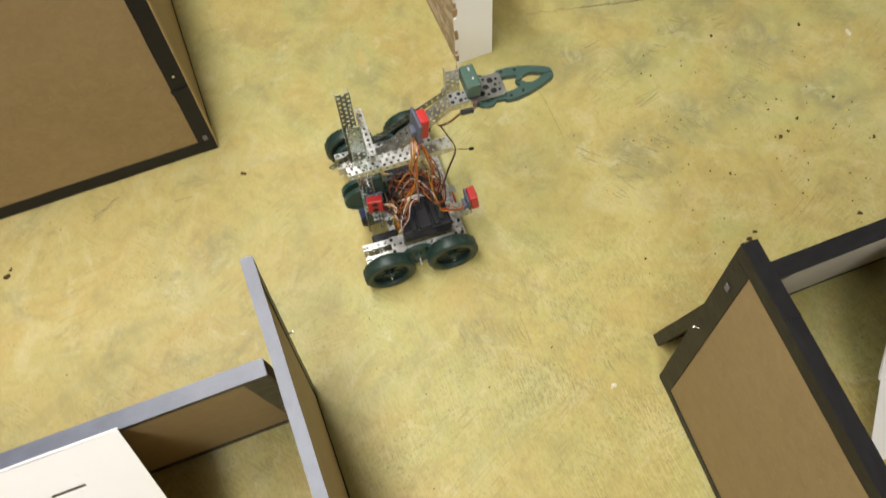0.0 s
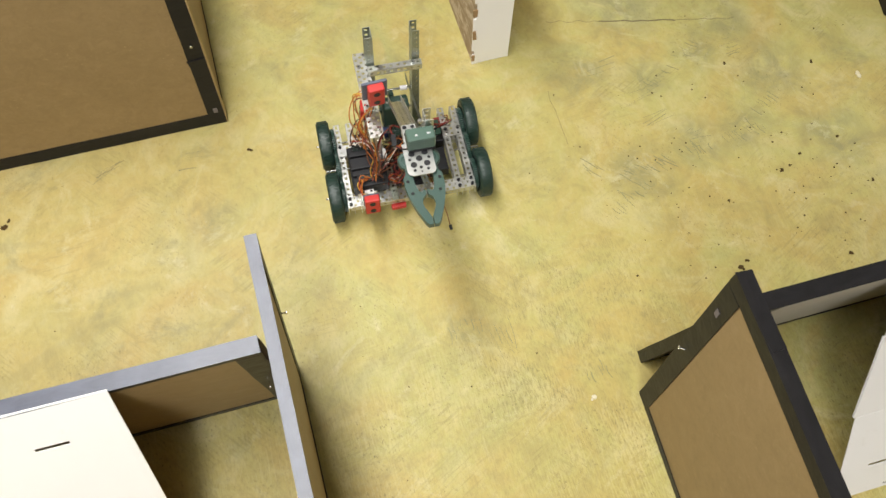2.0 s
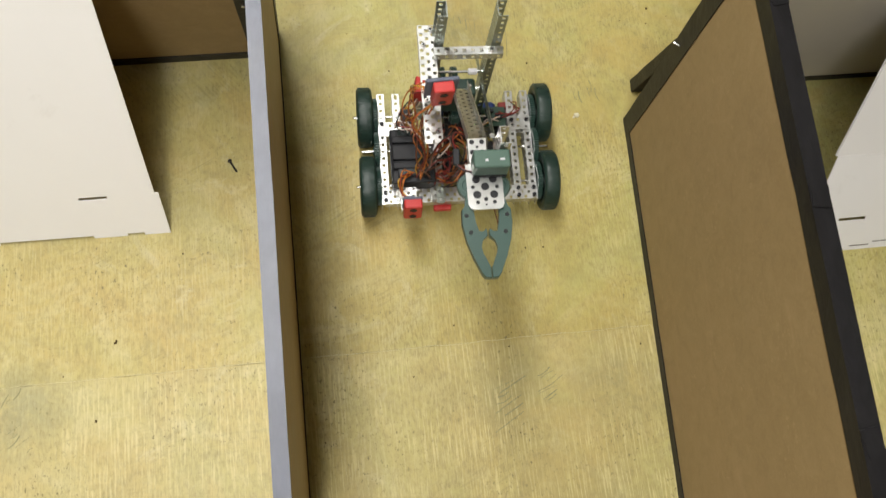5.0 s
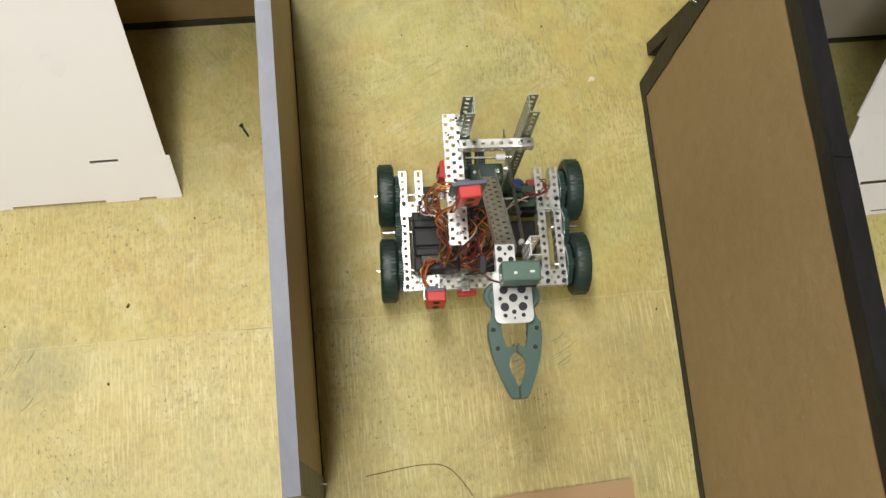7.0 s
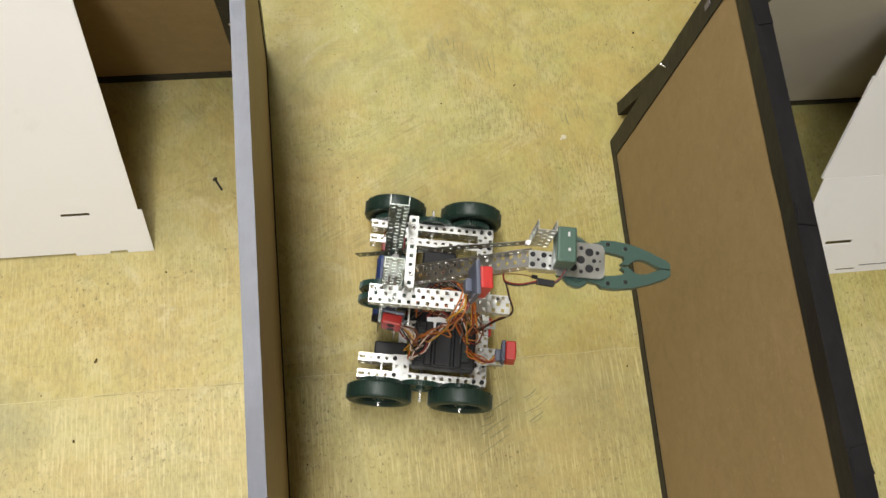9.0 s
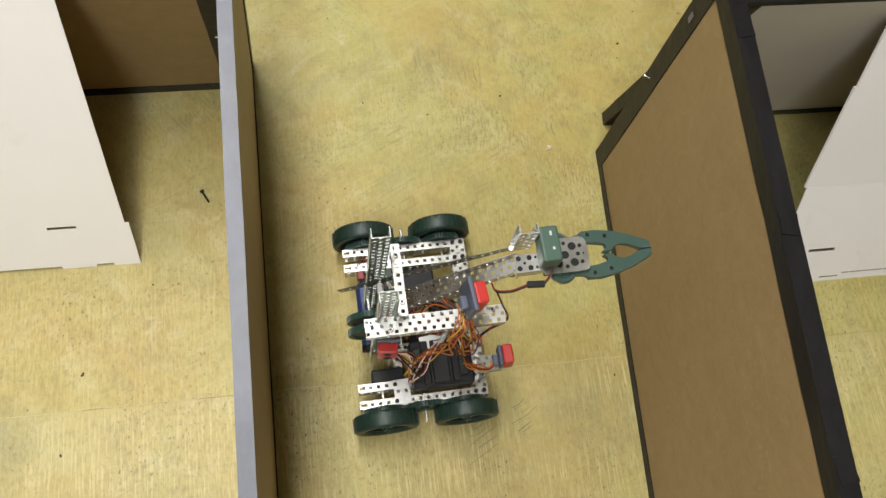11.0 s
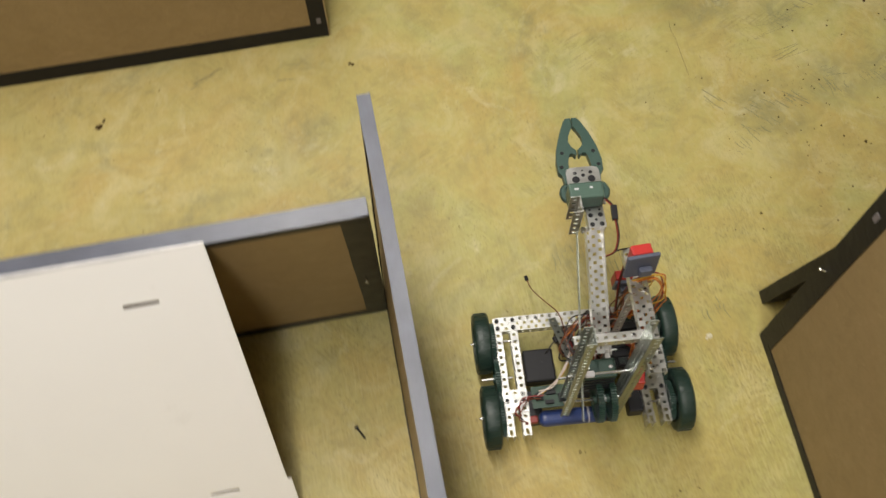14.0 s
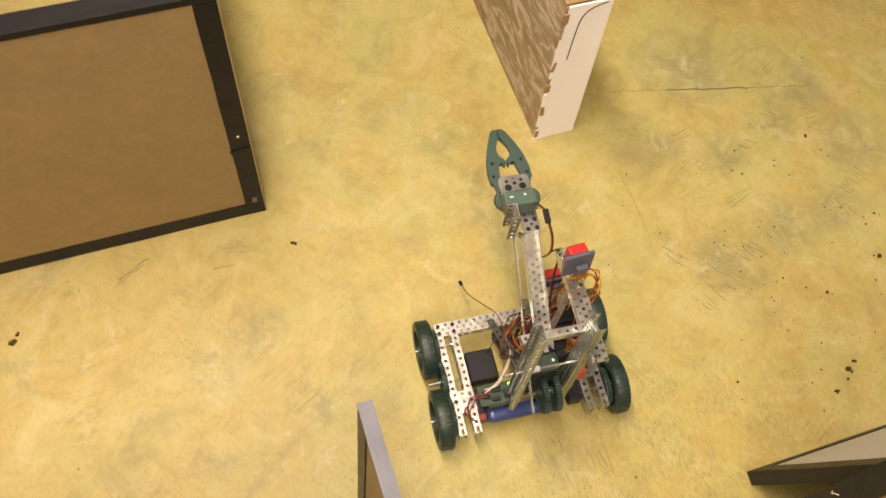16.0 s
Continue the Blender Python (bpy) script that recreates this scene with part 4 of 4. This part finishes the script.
for s in (-1, 1):
    jaw(s)
    gear("claw_gear", 0.0195, 0.006, CL @ Matrix.Translation((s * 0.0175, 0.176, -0.010)) @ pose(0, 0, 0, 0, 90, 0), robot, CLAW, 46)
part("claw_body", boxed(0.04, 0.04, 0.008, CL @ pose(0, 0.172, -0.02), 0.002), CLAW, robot)
cm = part("claw_motor", boxed(0.049, 0.026, 0.031, CL @ pose(-0.0075, 0.154, 0.0215), 0.003), MOTOR, robot, "green plastic motor block")
part("motor_base", boxed(0.046, 0.022, 0.006, CL @ pose(-0.008, 0.157, 0.0045), 0.001, 1), BLACK, cm)
part("mark", boxed(0.006, 0.0028, 0.0004, CL @ pose(-0.021, 0.156, 0.0371)), LABEL, cm, "worn pale mark")
part("mark", boxed(0.004, 0.0032, 0.0004, CL @ pose(0.000, 0.157, 0.0371)), LABEL, cm, "worn pale mark")
part("screw_head", rod(bmesh.new(), CL @ Vector((-0.016, 0.108, 0.0)), CL @ Vector((-0.016, 0.108, 0.006)), 0.004, 14), BRIGHT, robot)


def range_sensor(m, board_up=0.05, wide=0.052, tall=0.038):
    """A red twin-eyed housing before an upright blue-grey board; it looks along y."""
    b = part("range_sensor", boxed(wide, 0.006, board_up, m @ pose(0, -0.004, 0), 0.002), SLATE, robot, "blue-grey sensor board")
    part("rear_block", boxed(0.018, 0.009, 0.016, m @ pose(0.004, -0.0115, -0.006), 0.002), SLATE, b)
    part("housing", boxed(0.029, 0.016, tall, m @ pose(0, 0.007, 0.0), 0.0025), RED, b, "bright red plastic housing")
    for z in (-tall / 4, tall / 4):
        part("eye", lathe(bmesh.new(), [(0.0055, 0), (0.006, 0.0006), (0.0045, 0.001), (0.004, 0.0004)], m @ Matrix.Translation((0, 0.0148, z)) @ pose(0, 0, 0, 0, 0, 90), 18), BLACK, b)
    return b


range_sensor(pose(0.054, 0.044, 0.360, -5, 0, 4.5), wide=0.046, tall=0.050)
range_sensor(pose(0.086, 0.123, 0.116, 6, 0, 0), 0.034, 0.032, 0.042)
range_sensor(pose(0.060, -0.056, 0.166, 4, 0, -97), 0.034, 0.034, 0.034)

part("sensor_bracket", channel(3, 2, 1), STEEL, robot, m=pose(0.09, 0.105, 0.098, 0, 0, 90))
part("bracket_upright", perforated(bmesh.new(), 3, 2, Matrix()), STEEL, robot, m=pose(0.09, 0.09, 0.082, 90, 0, 0))
part("bracket_upright", perforated(bmesh.new(), 9, 1, Matrix()), STEEL, robot, m=along((0.064, -0.05, 0.07), (0.064, -0.05, 0.18), (0, 1, 0)))
part("channel_post", perforated(bmesh.new(), 18, 1, Matrix()), STEEL, robot, m=along((0.052, 0.03, 0.065), (0.055, 0.03, 0.292), (0, 1, 0)))

part("line_sensor", boxed(0.030, 0.010, 0.011, pose(0.030, 0.104, 0.043), 0.002), RED, robot, "small red downward sensor")
# controller, battery, boards
ctl = part("controller", boxed(0.072, 0.096, 0.034, pose(0.079, 0.03, 0.084), 0.003), CHARCOAL, robot, "dark grey controller box")
for y, wide in ((0.004, 0.012), (0.050, 0.012), (0.027, 0.026)):
    part("cover_ridge", boxed(0.068, wide, 0.010, pose(0.079, y, 0.104), 0.0022), CHARCOAL, ctl)
part("cover_recess", boxed(0.060, 0.004, 0.003, pose(0.079, 0.0125, 0.1015), 0.0006, 1), BLACK, ctl)
part("cover_recess", boxed(0.060, 0.004, 0.003, pose(0.079, 0.0418, 0.1015), 0.0006, 1), BLACK, ctl)
part("badge", boxed(0.003, 0.014, 0.0004, pose(0.049, 0.027, 0.1093)), LABEL, ctl)
for y in (-0.008, 0.062):
    part("port_row", boxed(0.05, 0.014, 0.006, pose(0.08, y, 0.103), 0.001, 1), BLACK, ctl)
    for k in range(8):
        part("port", boxed(0.004, 0.009, 0.002, pose(0.06 + k * 0.0057, y, 0.1065)), RIM, ctl)
bat = part("battery", boxed(0.116, 0.026, 0.025, pose(-0.020, -0.074, 0.049), 0.011, 4), BLUE, robot, "blue shrink-wrapped battery pack")
part("battery_label", boxed(0.02, 0.0265, 0.0255, pose(0.002, -0.074, 0.049), 0.011, 4), LABEL, bat)
part("end_cap", boxed(0.014, 0.0268, 0.0258, pose(0.033, -0.074, 0.049), 0.011, 4), BLACK, bat)
part("plug", boxed(0.02, 0.012, 0.012, pose(-0.09, -0.076, 0.056), 0.002), WIRES["red"], bat)
part("receiver_box", boxed(0.05, 0.056, 0.026, pose(-0.064, 0.016, 0.042), 0.003), CHARCOAL, robot, "dark grey receiver box")
pcb = part("circuit_board", boxed(0.062, 0.036, 0.002, pose(-0.056, -0.046, 0.078)), BOARD, robot, "dark green circuit board")
for x, y, sx, sy in [(-0.075, -0.046, 0.012, 0.012), (-0.056, -0.04, 0.016, 0.008), (-0.04, -0.05, 0.01, 0.014), (-0.06, -0.056, 0.014, 0.006)]:
    part("chip", boxed(sx, sy, 0.005, pose(x, y, 0.0815), 0.0006, 1), BLACK, pcb)
for x in (-0.08, -0.032):
    part("standoff", rod(bmesh.new(), (x, -0.036, 0.048), (x, -0.036, 0.077), 0.003, 8), BRIGHT, robot)
part("key_plug", boxed(0.03, 0.012, 0.01, pose(-0.022, 0.055, 0.07, 0, 0, 20), 0.002), BLACK, robot)

drive = part("lift_gearbox", boxed(0.052, 0.030, 0.060, pose(0.005, -0.045, 0.165), 0.004), GEAR, robot, "dark green lift gearbox")
for k in range(4):
    part("cover_rib", boxed(0.046, 0.002, 0.006, pose(0.005, -0.0608, 0.145 + k * 0.013), 0.0006, 1), BLACK, drive)
for x, z in ((-0.012, 0.196), (0.022, 0.196)):
    part("gearbox_screw", rod(bmesh.new(), (x, -0.045, z - 0.002), (x, -0.045, z + 0.001), 0.003, 10), BRIGHT, drive)
part("motor_driver", boxed(0.030, 0.052, 0.014, pose(0.024, 0.038, 0.060), 0.002), BLACK, robot, "black motor driver box")
part("support_bar", perforated(bmesh.new(), 6, 1, Matrix()), DULL_SHADED, robot, m=pose(0.036, 0.072, 0.084, 0, 0, 90))
# bolts along the rails
for s in (-1, 1):
    for x in (0.1258, 0.0995):
        for y in (-0.044, 0.082, 0.095):
            part("bolt", rod(bmesh.new(), (s * x, y, RAIL_Z + 0.001), (s * x, y, RAIL_Z + 0.0065), 0.0034, 8), BLACK, robot)

for x, y, z in [(0.0565, -0.085, 0.2985), (0.0685, -0.06, 0.2985), (0.0565, 0.08, 0.2985), (0.0685, 0.03, 0.2985), (-0.03, -0.0415, 0.3135), (0.036, -0.0415, 0.3135),
                (-0.06, 0.095, 0.0665), (0.0, 0.083, 0.0665), (0.044, 0.06, 0.0755), (0.044, -0.03, 0.0755), (0.1, 0.083, 0.0665), (-0.1, -0.034, 0.0675), (-0.127, -0.045, 0.0675)]:
    b = part("bolt", rod(bmesh.new(), (x, y, z), (x, y, z + 0.003), 0.0038, 10), BRIGHT, robot)
    part("socket", rod(bmesh.new(), (x, y, z + 0.0027), (x, y, z + 0.0033), 0.0018, 6), BLACK, b)

# wiring
rng = random.Random(5)


def wire(colour, pts, r=0.0011):
    return part("wire", cable(bmesh.new(), pts, r), WIRES[colour], robot)


def jitter(p, a):
    return tuple(v + rng.uniform(-a, a) for v in p)


HUB = (0.066, 0.068, 0.125)
for k in range(7):
    col = ("orange", "brown", "red", "black", "yellow", "orange", "brown")[k]
    a = jitter((0.06, 0.04, 0.318), 0.006)
    wire(col, [a, jitter((0.082, 0.052, 0.27), 0.010), jitter((0.076, 0.064, 0.20), 0.013), jitter(HUB, 0.012), jitter((0.068, 0.06, 0.108), 0.008)])
for k in range(5):
    col = ("orange", "orange", "yellow", "red", "orange")[k]
    wire(col, [jitter((0.086, 0.112, 0.112), 0.004), jitter((0.104, 0.098, 0.112), 0.005), jitter((0.098, 0.075, 0.122), 0.008), jitter((0.082, 0.062, 0.107), 0.006)])
for k in range(7):
    col = ("white", "brown", "yellow", "red", "white", "black", "brown")[k]
    wire(col, [jitter((0.062, -0.052, 0.150), 0.006), jitter((0.085, -0.030, 0.165), 0.012), jitter((0.092, -0.02, 0.135), 0.014), jitter((0.078, -0.008, 0.106), 0.010)])
for k in range(10):
    col = ("red", "black", "brown", "black", "white", "brown", "black", "orange", "brown", "red")[k]
    wire(col, [jitter((0.07, 0.062, 0.110), 0.012), jitter((0.045, 0.055, 0.135), 0.014), jitter((0.028, 0.03, 0.125), 0.016), jitter((0.01, -0.01, 0.10), 0.014)])
for k in range(5):
    col = ("yellow", "orange", "orange", "orange", "red")[k]
    wire(col, [jitter((0.05, 0.035, 0.325), 0.004), jitter((0.082, 0.03, 0.335), 0.008), jitter((0.094, 0.02, 0.30), 0.008), jitter((0.09, 0.02, 0.24), 0.012), jitter((0.082, 0.0, 0.17), 0.012), jitter((0.076, -0.006, 0.107), 0.006)])
for k in range(4):
    col = ("red", "black", "red", "brown")[k]
    wire(col, [jitter((-0.09, -0.078, 0.058), 0.003), jitter((-0.11, -0.07, 0.07), 0.006), jitter((-0.1, -0.05, 0.08), 0.006), jitter((-0.07, -0.046, 0.083), 0.006)])
for k in range(3):
    wire(("white", "yellow", "white")[k], [jitter((-0.075, -0.04, 0.084), 0.004), jitter((-0.05, -0.03, 0.092), 0.006), jitter((-0.03, -0.01, 0.095), 0.006), jitter((-0.015, 0.02, 0.1), 0.006)])
for k in range(12):
    col = ("red", "brown", "black", "red", "orange", "brown", "black", "red", "white", "brown", "red", "black")[k]
    wire(col, [jitter((0.05, 0.07, 0.10), 0.012), jitter((0.032, 0.066, 0.09), 0.012), jitter((0.018, 0.05, 0.085), 0.012), jitter((0.012, 0.025, 0.09), 0.014), jitter((0.028, 0.006, 0.08), 0.012)])
for k in range(5):
    wire(("white", "red", "brown", "white", "orange")[k], [jitter((0.106, -0.022, 0.108), 0.005), jitter((0.092, -0.012, 0.135), 0.010), jitter((0.074, 0.004, 0.14), 0.010), jitter((0.058, 0.024, 0.12), 0.010)])
part("paper_label", ragged(boxed(0.020, 0.040, 0.0008, pose(0.046, 0.020, 0.1035, 0, -6, 4)), 0.0012, 50), FIXTURE, robot, "white paper label under the wires")
# dark tangle under the top channel, between the boxes
for k in range(16):
    col = ("black", "brown", "red", "black", "brown", "black", "orange", "black")[k % 8]
    wire(col, [jitter((0.03, 0.075, 0.085), 0.014), jitter((0.0, 0.06, 0.10), 0.018), jitter((-0.02, 0.03, 0.095), 0.018), jitter((0.0, 0.0, 0.10), 0.018), jitter((0.03, -0.02, 0.085), 0.014)])
part("speed_controller", boxed(0.030, 0.044, 0.018, pose(-0.012, 0.052, 0.052, 0, 0, 12), 0.002), BLACK, robot, "small black motor controller")
part("speed_controller", boxed(0.030, 0.044, 0.018, pose(0.030, -0.012, 0.050, 0, 0, -8), 0.002), BLACK, robot, "small black motor controller")
part("status_light", rod(bmesh.new(), (-0.032, -0.034, 0.0785), (-0.032, -0.034, 0.0835), 0.0022, 8), LED, pcb, "tiny lit green status light")
# claw lead with its connector
for dx, col in ((0.0, "red"), (0.0022, "black")):
    wire(col, [(0.012 + dx, 0.165, 0.348), (0.028 + dx, 0.158, 0.342), (0.038 + dx, 0.148, 0.338)])
    wire(col, [(0.038 + dx, 0.125, 0.338), (0.040 + dx, 0.105, 0.325), (0.034 + dx, 0.088, 0.312), (0.020 + dx, 0.086, 0.30)])
    wire(col, [(0.034 + dx, 0.088, 0.312), (0.052 + dx, 0.096, 0.30), (0.064 + dx, 0.105, 0.27), (0.060 + dx, 0.09, 0.2), (0.062 + dx, 0.07, 0.12)])
part("connector", boxed(0.009, 0.024, 0.007, pose(0.039, 0.1365, 0.338, 0, 0, -4), 0.0015), BLACK, robot)
# loose lead that sticks out ahead
wire("brown", [(-0.02, 0.045, 0.10), (-0.029, 0.074, 0.125), (-0.045, 0.11, 0.10), (-0.058, 0.145, 0.07), (-0.062, 0.172, 0.052)], 0.0010)
part("connector", boxed(0.006, 0.011, 0.005, pose(-0.0625, 0.177, 0.05, -20, 0, 5), 0.001, 1), BLACK, robot)
wire("black", [(-0.03, 0.055, 0.07), (-0.045, 0.04, 0.062), (-0.055, 0.03, 0.05), (-0.06, 0.02, 0.055)])


# ---------------------------------------------------------------- what moves
ROBOT = [
    (0, -0.251, 0.512, -93.2), (0.5, -0.247, 0.517, -99.4), (1, -0.249, 0.541, -128.0), (1.5, -0.242, 0.561, -158.0), (1.9, -0.229, 0.586, -181.5),
    (2, -0.229, 0.582, -183.5), (2.5, -0.231, 0.491, -183.0), (3, -0.234, 0.382, -182.7), (3.5, -0.237, 0.279, -182.7), (4, -0.240, 0.171, -182.6),
    (4.5, -0.243, 0.051, -182.1), (5, -0.245, -0.068, -182.3), (5.5, -0.247, -0.185, -182.6), (5.9, -0.248, -0.266, -182.8), (6.1, -0.249, -0.279, -182.9),
    (7, -0.249, -0.279, -182.9), (7.5, -0.252, -0.280, -182.6), (8, -0.271, -0.280, -154.8), (8.5, -0.290, -0.292, -126.4), (9, -0.297, -0.304, -100.2),
    (9.2, -0.299, -0.309, -94.5), (9.5, -0.300, -0.313, -91.5), (11.1, -0.301, -0.320, -88), (11.3, -0.301, -0.323, -82.5), (11.5, -0.304, -0.322, -74.6),
    (12, -0.293, -0.342, -44.8), (12.5, -0.284, -0.347, -18.4), (12.8, -0.281, -0.344, -6.4), (13, -0.279, -0.315, -4.6), (13.5, -0.271, -0.189, -4.9), (14, -0.256, -0.030, -5.2),
    (14.5, -0.242, 0.127, -5.5), (15, -0.228, 0.292, -5.5), (15.3, -0.223, 0.346, -5.1), (15.5, -0.221, 0.348, -5.0), (16, -0.221, 0.348, -5.0)]


def robot_at(t):
    for a, b in zip(ROBOT, ROBOT[1:]):
        if a[0] <= t <= b[0]:
            f = (t - a[0]) / (b[0] - a[0])
            return [a[k] + f * (b[k] - a[k]) for k in (1, 2, 3)]
    return list(ROBOT[-1][1:])


def motions():
    """The robot drives and turns on the spot; its wheels roll with it."""
    walk(robot, [(t, pose(x, y, 0, 0, 0, a)) for t, x, y, a in ROBOT])
    step = 0.1
    for w, s in wheels:
        x, y, z = w.matrix_basis.translation
        rows, roll, last = [], 0.0, robot_at(0)
        for k in range(161):
            now = robot_at(k * step)
            mid = radians((now[2] + last[2]) / 2)
            ahead = -(now[0] - last[0]) * math.sin(mid) + (now[1] - last[1]) * math.cos(mid)
            ahead += s * 0.154 * radians(now[2] - last[2])
            roll -= math.degrees(ahead / 0.0512)
            rows.append((k * step, pose(x, y, z, roll, 0, 0)))
            last = now
        walk(w, rows)


motions()
